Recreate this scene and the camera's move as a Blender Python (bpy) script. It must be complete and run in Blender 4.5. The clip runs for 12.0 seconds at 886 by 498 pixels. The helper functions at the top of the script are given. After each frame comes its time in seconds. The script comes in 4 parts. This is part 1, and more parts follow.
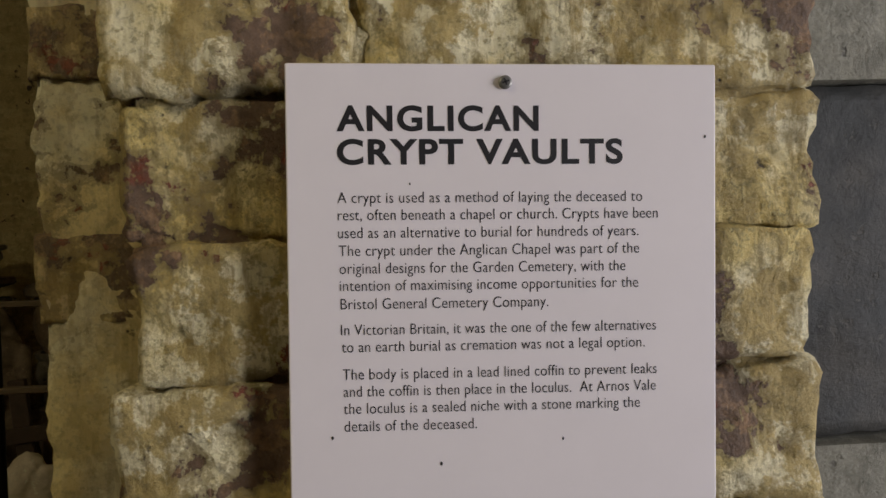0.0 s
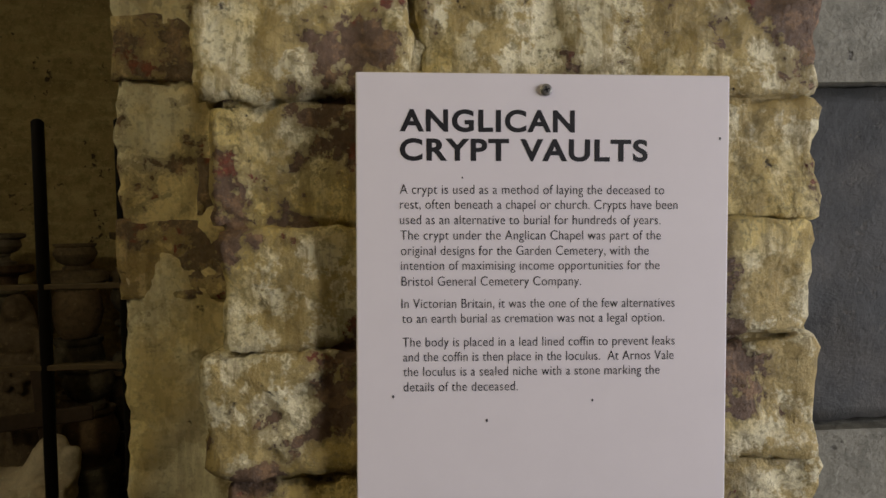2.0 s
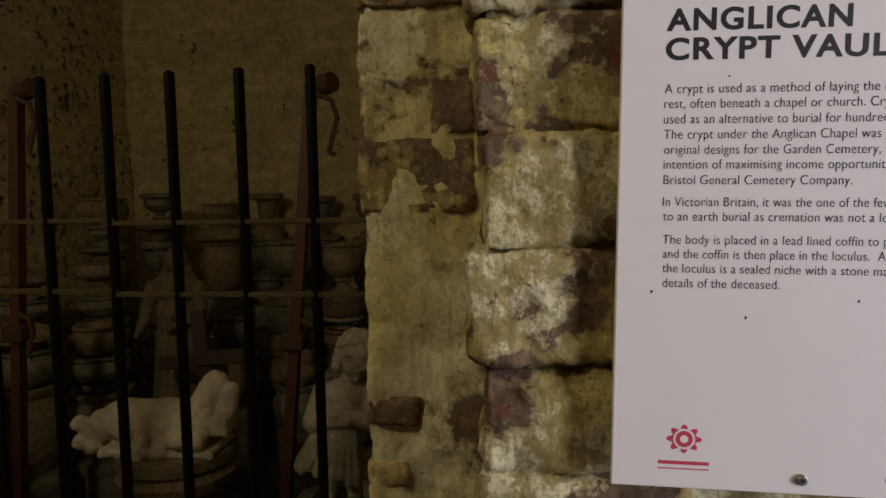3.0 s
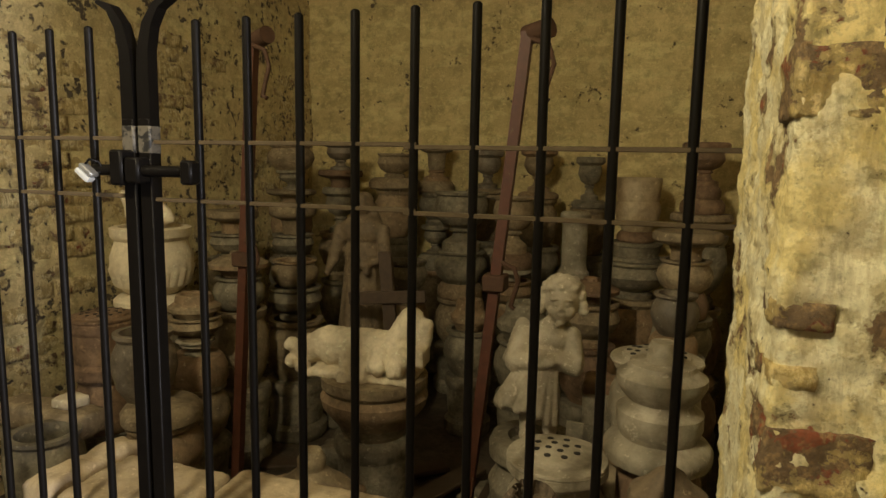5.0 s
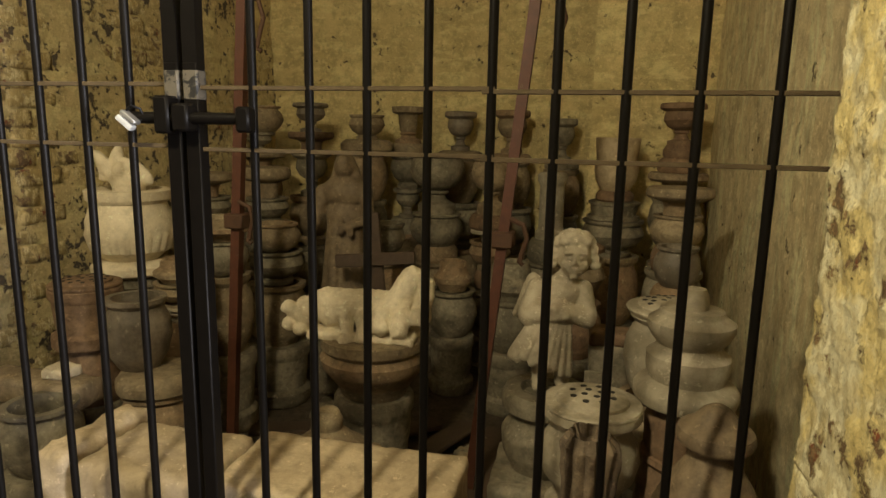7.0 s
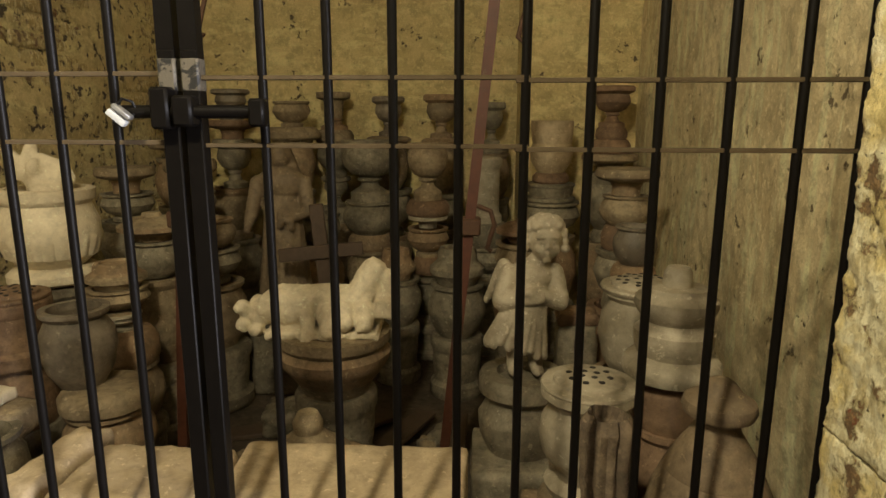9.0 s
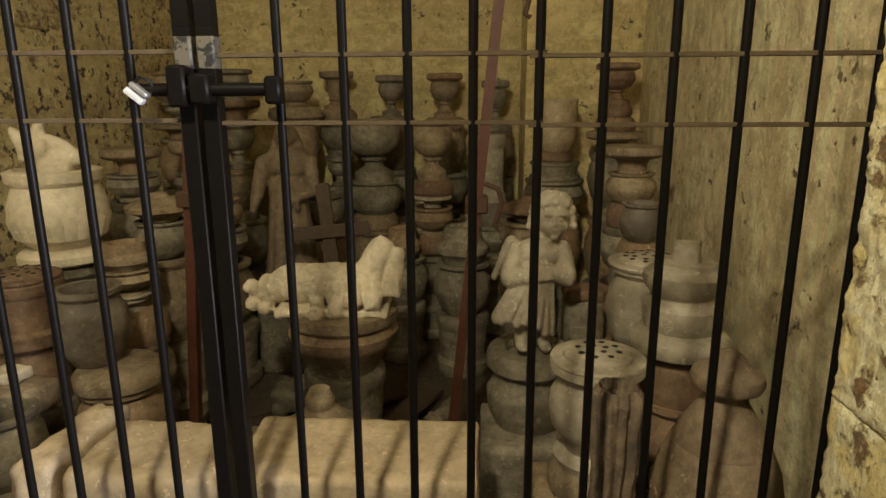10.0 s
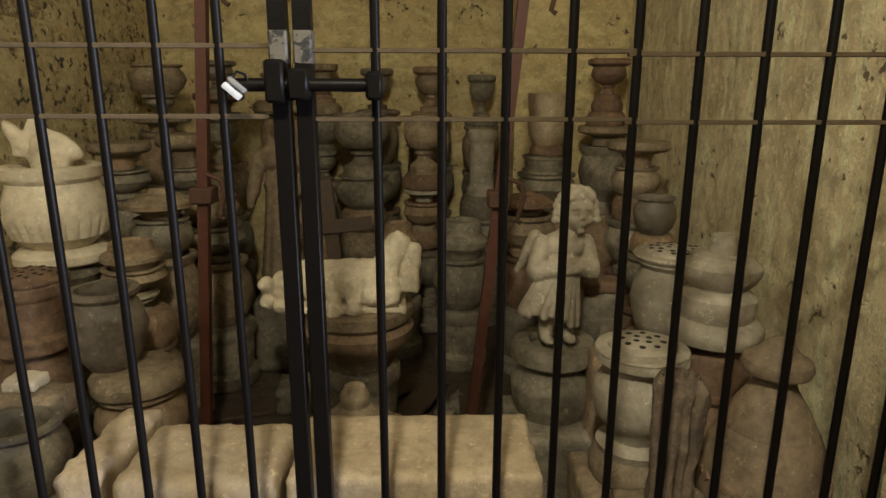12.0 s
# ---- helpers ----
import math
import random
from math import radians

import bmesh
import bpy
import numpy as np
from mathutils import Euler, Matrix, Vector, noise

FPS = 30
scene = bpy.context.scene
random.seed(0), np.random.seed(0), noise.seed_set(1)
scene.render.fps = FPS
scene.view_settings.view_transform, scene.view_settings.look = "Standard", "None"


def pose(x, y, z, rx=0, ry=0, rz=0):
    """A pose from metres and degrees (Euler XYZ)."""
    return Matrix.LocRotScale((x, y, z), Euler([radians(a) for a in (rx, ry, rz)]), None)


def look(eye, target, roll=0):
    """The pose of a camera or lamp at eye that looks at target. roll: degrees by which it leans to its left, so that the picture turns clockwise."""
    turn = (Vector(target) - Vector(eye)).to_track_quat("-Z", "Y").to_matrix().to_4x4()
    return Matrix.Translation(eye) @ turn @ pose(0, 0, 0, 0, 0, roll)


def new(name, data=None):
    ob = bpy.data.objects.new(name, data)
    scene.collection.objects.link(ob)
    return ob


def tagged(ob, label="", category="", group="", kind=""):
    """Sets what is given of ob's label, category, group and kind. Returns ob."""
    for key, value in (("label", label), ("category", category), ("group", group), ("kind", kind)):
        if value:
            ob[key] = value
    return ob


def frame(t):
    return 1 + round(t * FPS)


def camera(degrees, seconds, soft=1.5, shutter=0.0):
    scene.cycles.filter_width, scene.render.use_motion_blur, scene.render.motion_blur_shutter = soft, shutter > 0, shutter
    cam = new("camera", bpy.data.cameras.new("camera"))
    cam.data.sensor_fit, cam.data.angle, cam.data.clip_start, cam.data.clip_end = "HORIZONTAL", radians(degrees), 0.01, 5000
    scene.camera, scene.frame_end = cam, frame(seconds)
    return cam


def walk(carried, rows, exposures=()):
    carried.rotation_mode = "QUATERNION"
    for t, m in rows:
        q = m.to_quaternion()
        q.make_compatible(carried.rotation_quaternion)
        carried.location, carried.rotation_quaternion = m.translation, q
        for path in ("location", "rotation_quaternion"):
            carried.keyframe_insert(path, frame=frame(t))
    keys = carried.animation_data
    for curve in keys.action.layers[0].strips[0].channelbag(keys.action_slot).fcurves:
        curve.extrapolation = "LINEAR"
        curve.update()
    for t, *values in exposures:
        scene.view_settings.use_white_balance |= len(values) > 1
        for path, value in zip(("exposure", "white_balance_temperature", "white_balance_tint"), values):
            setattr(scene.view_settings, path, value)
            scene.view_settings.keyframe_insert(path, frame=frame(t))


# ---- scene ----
cam = camera(69.7, 12.0)

PATH = [
    (0, (-0.012, 0.244, 1.354), (0.094, 2.241, 1.313), -1.8),
    (0.5, (-0.015, 0.231, 1.354), (0.088, 2.228, 1.303), -1.7),
    (1, (-0.018, 0.22, 1.353), (0.083, 2.217, 1.301), -1.6),
    (1.5, (-0.02, 0.212, 1.354), (0.078, 2.209, 1.296), -1.5),
    (2, (-0.036, 0.201, 1.351), (0.051, 2.198, 1.291), -1.2),
    (2.5, (-0.075, 0.189, 1.332), (-0.086, 2.187, 1.243), -1.1),
    (3, (-0.119, 0.178, 1.316), (-0.364, 2.157, 1.163), -1.0),
    (3.5, (-0.164, 0.173, 1.298), (-0.608, 2.114, 1.111), -0.3),
    (5.5, (-0.381, 0.073, 1.26), (-1.007, 1.95, 0.971), 1.0),
    (6, (-0.423, 0.056, 1.248), (-0.993, 1.947, 0.931), 1.2),
    (6.5, (-0.471, 0.041, 1.238), (-0.983, 1.942, 0.886), 1.2),
    (8.5, (-0.706, 0.055, 1.229), (-0.865, 2.013, 0.857), 0.4),
    (9, (-0.737, 0.045, 1.241), (-0.856, 2.0, 0.833), 0.1),
    (9.5, (-0.751, 0.033, 1.242), (-0.86, 1.98, 0.799), -0.1),
    (10, (-0.758, 0.029, 1.236), (-0.878, 1.97, 0.769), -0.3),
    (10.5, (-0.791, 0.02, 1.242), (-0.892, 1.959, 0.764), 0.1),
    (11, (-0.848, -0.006, 1.246), (-0.908, 1.936, 0.77), -0.1),
    (11.5, (-0.894, -0.017, 1.253), (-0.902, 1.925, 0.777), -0.3),
    (12, (-0.981, 0.022, 1.242), (-0.941, 1.961, 0.754), 0.1),
]

EXPOSE = [(0.0, -1.25, 6500, 10), (2.0, -1.25, 6500, 10), (3.0, -1.15, 6500, 10), (3.7, -0.6, 6500, 10), (4.6, 0.35, 6500, 8), (5.3, 1.22, 6500, 8), (6.7, 1.22, 6500, 8), (8.5, 1.3, 6350, 9), (10.0, 1.3, 6050, 10), (12.0, 1.2, 5650, 11)]
walk(cam, [(t, look(e, g, r)) for t, e, g, r in PATH], EXPOSE)

# ---- light ----
world = bpy.data.worlds.new("crypt_air")
scene.world = world
world.use_nodes = True
world.node_tree.nodes["Background"].inputs[0].default_value = (0.55, 0.6, 0.7, 1)
world.node_tree.nodes["Background"].inputs[1].default_value = 0.008


def lamp(name, kind, at, to, watts, colour, size=0.1, size_y=None):
    d = bpy.data.lights.new(name, kind)
    d.energy, d.color = watts, colour
    if kind == "AREA":
        d.size = size
        if size_y:
            d.shape, d.size_y = "RECTANGLE", size_y
    else:
        d.shadow_soft_size = size
    ob = new(name, d)
    ob.matrix_basis = look(at, to)
    return ob


WARM = (1.0, 0.86, 0.56)
lamp("ceiling_lamp_light", "POINT", (-1.08, -0.15, 2.28), (-1.0, 2, 0.6), 62, WARM, 0.06)
# Weak fill added at the left to brighten the west wall.
lamp("ceiling_lamp_light", "POINT", (-2.6, 0.1, 2.3), (-1.0, 2, 0.6), 9, WARM, 0.06)
lamp("doorway_daylight", "AREA", (2.5, -0.55, 1.35), (0.0, 0.5, 1.25), 200, (0.94, 0.92, 0.98), 1.0, 1.6)


# ---- materials ----
class Nodes:
    def __init__(self, name, rough=0.85, metal=0.0):
        self.m = bpy.data.materials.new(name)
        self.m.use_nodes = True
        self.t = self.m.node_tree
        self.b = self.t.nodes["Principled BSDF"]
        self.b.inputs["Roughness"].default_value = rough
        self.b.inputs["Metallic"].default_value = metal
        self.g = self.t.nodes.new("ShaderNodeNewGeometry")
        self.o = self.t.nodes.new("ShaderNodeObjectInfo")
        self.pos = self.g.outputs["Position"]

    def link(self, a, b):
        self.t.links.new(a, b)

    def noise(self, scale, detail=6, rough=0.6, stretch=None, warp=0.0):
        n = self.t.nodes.new("ShaderNodeTexNoise")
        n.inputs["Scale"].default_value, n.inputs["Detail"].default_value = scale, detail
        n.inputs["Roughness"].default_value, n.inputs["Distortion"].default_value = rough, warp
        src = self.pos
        if stretch:
            mp = self.t.nodes.new("ShaderNodeMapping")
            mp.inputs["Scale"].default_value = stretch
            self.link(src, mp.inputs[0])
            src = mp.outputs[0]
        self.link(src, n.inputs["Vector"])
        return n.outputs["Fac"]

    def cells(self, scale, feature="F1"):
        n = self.t.nodes.new("ShaderNodeTexVoronoi")
        n.inputs["Scale"].default_value, n.feature = scale, feature
        self.link(self.pos, n.inputs["Vector"])
        return n.outputs["Distance"]

    def ramp(self, fac, *stops):
        r = self.t.nodes.new("ShaderNodeValToRGB")
        e = r.color_ramp.elements
        while len(e) < len(stops):
            e.new(0.5)
        for i, (p, c) in enumerate(stops):
            e[i].position = p
            e[i].color = (c, c, c, 1) if isinstance(c, (int, float)) else (*c, 1)
        self.link(fac, r.inputs[0])
        return r.outputs[0]

    def mix(self, fac, a, b, kind="MIX"):
        n = self.t.nodes.new("ShaderNodeMix")
        n.data_type, n.blend_type = "RGBA", kind
        for sock, v in ((n.inputs[0], fac), (n.inputs[6], a), (n.inputs[7], b)):
            if isinstance(v, bpy.types.NodeSocket):
                self.link(v, sock)
            elif isinstance(v, tuple):
                sock.default_value = (*v, 1)
            else:
                sock.default_value = v if sock == n.inputs[0] else (v, v, v, 1)
        return n.outputs[2]

    def maths(self, op, a, b):
        n = self.t.nodes.new("ShaderNodeMath")
        n.operation = op
        for i, v in enumerate((a, b)):
            if isinstance(v, bpy.types.NodeSocket):
                self.link(v, n.inputs[i])
            else:
                n.inputs[i].default_value = v
        return n.outputs[0]

    def colour(self, c):
        self.link(c, self.b.inputs["Base Color"])
        return self

    def rough(self, r):
        self.link(r, self.b.inputs["Roughness"])
        return self

    def bump(self, *layers):
        last = None
        for h, strength, dist in layers:
            n = self.t.nodes.new("ShaderNodeBump")
            n.inputs["Strength"].default_value, n.inputs["Distance"].default_value = strength, dist
            self.link(h, n.inputs["Height"])
            if last:
                self.link(last, n.inputs["Normal"])
            last = n.outputs[0]
        self.link(last, self.b.inputs["Normal"])
        return self


def limewash_brick(name, cream, white, bare, bare_level, soil=1.0):
    """Old brick under many coats of limewash that flake off in patches."""
    n = Nodes(name, 0.62)
    big = n.noise(9, 9, 0.6)
    mid = n.noise(30, 10, 0.68)
    flake = n.noise(52, 10, 0.7)
    fine = n.noise(260, 7, 0.7)
    grit = n.noise(700, 4, 0.6)
    brush = n.noise(110, 6, 0.65, stretch=(1, 1, 0.14))
    lime = n.mix(n.ramp(big, (0.43, 0.0), (0.53, 1.0)), cream, white)
    lime = n.mix(n.ramp(mid, (0.49, 0.0), (0.53, 0.85 * soil)), lime, tuple(c * f for c, f in zip(cream, (0.62, 0.56, 0.42))))
    lime = n.mix(n.ramp(brush, (0.50, 0.0), (0.60, 0.7 * soil)), lime, tuple(c * f for c, f in zip(cream, (0.45, 0.40, 0.30))))
    lime = n.mix(n.ramp(fine, (0.50, 0.0), (0.62, 0.7 * soil)), lime, tuple(c * 0.38 for c in cream))
    brickc = n.mix(n.ramp(n.noise(22, 6, 0.6), (0.57, 0.0), (0.60, 1.0)), bare, tuple(c * f for c, f in zip(bare, (1.35, 0.55, 0.42))))
    brickc = n.mix(n.ramp(n.noise(75, 6, 0.7), (0.52, 0.0), (0.56, 0.8)), brickc, tuple(c * f for c, f in zip(bare, (1.9, 1.9, 1.7))))
    brickc = n.mix(n.ramp(fine, (0.42, 0.0), (0.62, 0.6)), brickc, tuple(c * 0.4 for c in bare))
    shift = n.maths("MULTIPLY", n.o.outputs["Random"], 0.05)
    patch = n.maths("ADD", n.maths("ADD", n.maths("MULTIPLY", n.noise(16, 4, 0.55), 0.6), n.maths("MULTIPLY", flake, 0.40)), shift)
    show = n.ramp(patch, (bare_level, 0.0), (bare_level + 0.008, 1.0))
    thin = n.ramp(patch, (bare_level - 0.035, 0.0), (bare_level - 0.025, 0.6))
    c = n.mix(thin, lime, tuple(0.35 * a + 0.3 * v for a, v in zip(cream, bare)))
    c = n.mix(show, c, brickc)
    pits = n.ramp(n.noise(90, 6, 0.6), (0.27, 0.0), (0.33, 1.0))
    c = n.mix(pits, tuple(v * 0.3 for v in bare), c)
    n.colour(c)
    n.bump((mid, 0.9, 0.009), (show, 1.0, -0.005), (thin, 0.7, -0.003), (flake, 0.8, 0.005), (brush, 0.7, 0.004), (fine, 0.9, 0.0022), (grit, 0.5, 0.0007), (pits, 0.9, 0.005))
    return n.m


def plaster(name, light, dark, hole, hole_level=0.33, grain=(0.6, 0.6, 1.9)):
    n = Nodes(name, 0.88)
    big = n.noise(3.6, 8, 0.65, warp=0.15)
    mid = n.noise(17, 9, 0.7, warp=0.15)
    flake = n.noise(42, 9, 0.72, warp=0.15)
    fine = n.noise(130, 6, 0.7)
    course = n.noise(8, 6, 0.62, stretch=grain, warp=0.3)
    c = n.mix(n.ramp(big, (0.36, 0.0), (0.62, 1.0)), light, dark)
    c = n.mix(n.ramp(course, (0.50, 0.0), (0.60, 0.65)), c, tuple(min(0.8, v * 1.25) for v in light))
    c = n.mix(n.ramp(mid, (0.47, 0.0), (0.62, 0.55)), c, tuple(v * 0.55 for v in dark))
    c = n.mix(n.ramp(flake, (0.55, 0.0), (0.60, 0.7)), c, tuple(v * f for v, f in zip(light, (1.1, 1.12, 1.15))))
    where = n.maths("ADD", n.maths("MULTIPLY", n.noise(24, 6, 0.62, warp=0.15), 0.7), n.maths("MULTIPLY", n.noise(5, 3, 0.5), 0.3))
    pit = n.ramp(where, (hole_level + 0.055, 0.0), (hole_level + 0.085, 1.0))
    c = n.mix(pit, hole, c)
    c = n.mix(n.ramp(fine, (0.45, 0.0), (0.7, 0.32)), c, tuple(v * 0.4 for v in dark))
    n.colour(c)
    n.bump((big, 0.6, 0.02), (mid, 0.8, 0.012), (flake, 0.8, 0.006), (pit, 0.9, 0.010), (fine, 0.6, 0.002))
    return n.m


def stone(name, light, dark, rough=0.82, warm=None, dirt=1.0):
    n = Nodes(name, rough)
    tint = n.o.outputs["Random"]
    big = n.noise(9, 8, 0.66, warp=0.15)
    mid = n.noise(34, 8, 0.7, warp=0.15)
    fine = n.noise(210, 5, 0.65)
    c = n.mix(n.ramp(big, (0.38, 0.0), (0.62, 1.0)), light, dark)
    if warm:
        c = n.mix(n.ramp(tint, (0.5, 0.0), (1.0, 0.8)), c, warm)
    c = n.mix(n.ramp(tint, (0.0, 0.45 * dirt), (0.45, 0.0)), c, tuple(v * 0.6 for v in dark))
    c = n.mix(n.ramp(mid, (0.46, 0.0), (0.66, 0.6 * dirt)), c, tuple(v * 0.4 for v in dark))
    chip = n.ramp(n.noise(48, 6, 0.7, warp=0.15), (0.60, 0.0), (0.64, 0.7))
    c = n.mix(chip, c, tuple(min(0.8, v * 1.3) for v in light))
    c = n.mix(n.ramp(fine, (0.50, 0.0), (0.78, 0.35 * dirt)), c, tuple(v * 0.4 for v in dark))
    n.colour(c)
    n.bump((mid, 0.6, 0.006), (chip, 0.5, -0.002), (fine, 0.5, 0.0015))
    return n.m


def plain(name, c, rough=0.6, metal=0.0, wear=None, bump=0.15, mottle=0.72, wear_level=0.64):
    n = Nodes(name, rough, metal)
    mid = n.noise(40, 6, 0.65)
    fine = n.noise(260, 4, 0.6)
    col = n.mix(n.ramp(mid, (0.35, 0.0), (0.7, 1.0)), c, tuple(v * mottle for v in c))
    if wear:
        col = n.mix(n.ramp(n.noise(55, 8, 0.7, warp=0.5), (wear_level, 0.0), (wear_level + 0.04, 1.0)), col, wear)
    n.colour(col)
    n.bump((fine, bump, 0.0012), (mid, bump, 0.002))
    return n.m


PILLAR = limewash_brick("limewashed_brick", (0.76, 0.60, 0.22), (0.85, 0.77, 0.50), (0.18, 0.105, 0.055), 0.562)
JAMB = limewash_brick("yellowed_limewash", (0.85, 0.70, 0.32), (0.87, 0.80, 0.54), (0.22, 0.14, 0.07), 0.572, 0.45)
EARTH = limewash_brick("earthy_bare_brick", (0.66, 0.50, 0.20), (0.70, 0.55, 0.26), (0.19, 0.122, 0.06), 0.50, 0.8)
MORTAR = plaster("rough_mortar", (0.70, 0.57, 0.30), (0.54, 0.43, 0.22), (0.10, 0.08, 0.06), 0.36)
WALL = plaster("old_lime_plaster", (0.70, 0.56, 0.27), (0.54, 0.425, 0.195), (0.11, 0.082, 0.048), 0.302)
SIDE = plaster("stained_plaster", (0.77, 0.65, 0.39), (0.56, 0.45, 0.255), (0.17, 0.125, 0.07), 0.300, (2.6, 2.6, 0.42))
BARE = limewash_brick("bare_old_brick", (0.68, 0.55, 0.29), (0.74, 0.64, 0.38), (0.21, 0.14, 0.085), 0.60)
FLOOR = stone("dirt_floor", (0.10, 0.075, 0.05), (0.05, 0.036, 0.025))
SANDSTONE = stone("weathered_sandstone", (0.35, 0.275, 0.17), (0.19, 0.14, 0.083), 0.8, (0.28, 0.175, 0.095))
GREY = stone("grey_limestone", (0.29, 0.25, 0.175), (0.14, 0.118, 0.08), 0.75)
WHITE = stone("pale_marble", (0.72, 0.63, 0.46), (0.56, 0.475, 0.33), 0.7, None, 0.5)
SLAB = stone("tomb_slab", (0.54, 0.43, 0.28), (0.40, 0.31, 0.195), 0.75, None, 0.7)
PALE = stone("pale_worn_limestone", (0.43, 0.375, 0.28), (0.26, 0.222, 0.155), 0.72, None, 0.6)
TERRA = stone("dusty_terracotta", (0.27, 0.172, 0.10), (0.155, 0.096, 0.056), 0.8)
DARKPOT = stone("dark_glazed_pot", (0.23, 0.19, 0.14), (0.13, 0.105, 0.075), 0.55)
EARTHEN = stone("tan_earthenware", (0.29, 0.215, 0.13), (0.165, 0.118, 0.07), 0.7)
BROWNSTONE = stone("brown_weathered_stone", (0.19, 0.14, 0.09), (0.075, 0.054, 0.036), 0.85)
FIGURE = stone("statue_limestone", (0.52, 0.45, 0.335), (0.34, 0.29, 0.205), 0.7, None, 0.6)
SLATE = stone("dark_slate", (0.052, 0.048, 0.040), (0.018, 0.020, 0.018), 0.7)
IRON = plain("black_painted_iron", (0.0055, 0.0045, 0.0038), 0.42, 0.0, None)
WORN = plain("worn_iron", (0.085, 0.062, 0.036), 0.5, 0.0, (0.14, 0.115, 0.08))
PATCH = plain("scraped_iron", (0.010, 0.009, 0.008), 0.55, 0.0, (0.085, 0.072, 0.052), 0.5, 0.5, 0.45)
REDWOOD = plain("red_painted_wood", (0.085, 0.026, 0.012), 0.6, 0.0, (0.11, 0.065, 0.036), 0.4)
BROWNWOOD = plain("brown_wood", (0.075, 0.048, 0.03), 0.7, 0.0, None, 0.4)
RUST = plain("rusty_iron", (0.09, 0.045, 0.025), 0.75, 0.3, (0.16, 0.07, 0.03), 0.5)
STEEL = plain("brushed_steel", (0.30, 0.29, 0.27), 0.4, 0.6)
LABEL = plain("label_white", (0.42, 0.42, 0.41), 0.5, 0.0, None, 0.02)
INK = plain("ink_black", (0.018, 0.017, 0.02), 0.5, 0.0, None, 0.0)
RED_INK = plain("ink_red", (0.62, 0.05, 0.10), 0.5, 0.0, None, 0.0)
BOARD = plain("sign_board_white", (0.76, 0.71, 0.73), 0.42, 0.0, None, 0.01, 0.97)
for m in (IRON, WORN):
    m.node_tree.nodes["Principled BSDF"].inputs["Specular IOR Level"].default_value = 0.10
# Plaster of unseen surfaces, darkened to cut the lamps' bounced light.
CEIL = plaster("low_bounce_plaster", (0.15, 0.125, 0.08), (0.10, 0.083, 0.052), (0.05, 0.04, 0.03), 0.3)


# ---- builders ----
def mesh_of(bm, name, mat, smooth=True):
    me = bpy.data.meshes.new(name)
    bm.to_mesh(me)
    bm.free()
    me.materials.append(mat)
    if smooth:
        me.polygons.foreach_set("use_smooth", [True] * len(me.polygons))
        me.set_sharp_from_angle(angle=radians(38))
    return me


def part(name, bm, mat, parent, label="", smooth=True):
    ob = new(name, mesh_of(bm, name, mat, smooth) if isinstance(bm, bmesh.types.BMesh) else bm)
    if parent:
        ob.parent = parent
    if label:
        ob["label"] = label
    return ob


def thing(name, at, label, category, group="", kind="", turn=0):
    ob = new(name)
    ob.empty_display_size = 0.05
    ob.matrix_basis = pose(*at, 0, 0, turn)
    return tagged(ob, label, category, group, kind)


def solid(name, bm, mat, label, category="", kind="structure", at=(0, 0, 0), group=""):
    ob = new(name, mesh_of(bm, name, mat))
    ob.location = at
    return tagged(ob, label, category, group, kind)


def box(bm, lo, hi, bevel=0.0, seg=2):
    r = bmesh.ops.create_cube(bm, size=1)
    m = Matrix.LocRotScale([(a + b) / 2 for a, b in zip(lo, hi)], None, [b - a for a, b in zip(lo, hi)])
    bmesh.ops.transform(bm, matrix=m, verts=r["verts"])
    if bevel:
        es = list({e for v in r["verts"] for e in v.link_edges})
        bmesh.ops.bevel(bm, geom=es, offset=bevel, segments=seg, affect="EDGES", profile=0.6)
    return bm


def rounded_grid_box(lo, hi, cell, rough, round_r, seed, scale=28.0):
    """A block of fine faces whose corners are worn round and whose skin is uneven."""
    n = [max(2, int(round((b - a) / cell))) for a, b in zip(lo, hi)]
    verts, faces, idx = [], [], {}

    def vid(i, j, k):
        key = (i, j, k)
        if key not in idx:
            p = Vector([lo[a] + (hi[a] - lo[a]) * key[a] / n[a] for a in range(3)])
            q = Vector([min(max(p[a], lo[a] + round_r), hi[a] - round_r) for a in range(3)])
            d = p - q
            if d.length > 1e-6:
                out = d.normalized()
                p = q + out * round_r
            else:
                out = Vector((0, 0, 0))
            s = p * scale + Vector((seed * 3.7, seed * 1.3, seed))
            p = p + out * rough * (noise.noise(s) + 0.6 * noise.noise(s * 2.7) + 0.45 * noise.noise(s * 6.1) + 0.3 * noise.noise(s * 13.3))
            idx[key] = len(verts)
            verts.append(p)
        return idx[key]

    for a in range(3):
        b, c = (a + 1) % 3, (a + 2) % 3
        for side in (0, n[a]):
            for i in range(n[b]):
                for j in range(n[c]):
                    quad = []
                    for di, dj in ((0, 0), (1, 0), (1, 1), (0, 1)):
                        k = [0, 0, 0]
                        k[a], k[b], k[c] = side, i + di, j + dj
                        quad.append(vid(*k))
                    faces.append(quad if side else quad[::-1])
    me = bpy.data.meshes.new("rough_block")
    me.from_pydata(verts, [], faces)
    me.polygons.foreach_set("use_smooth", [True] * len(me.polygons))
    return me


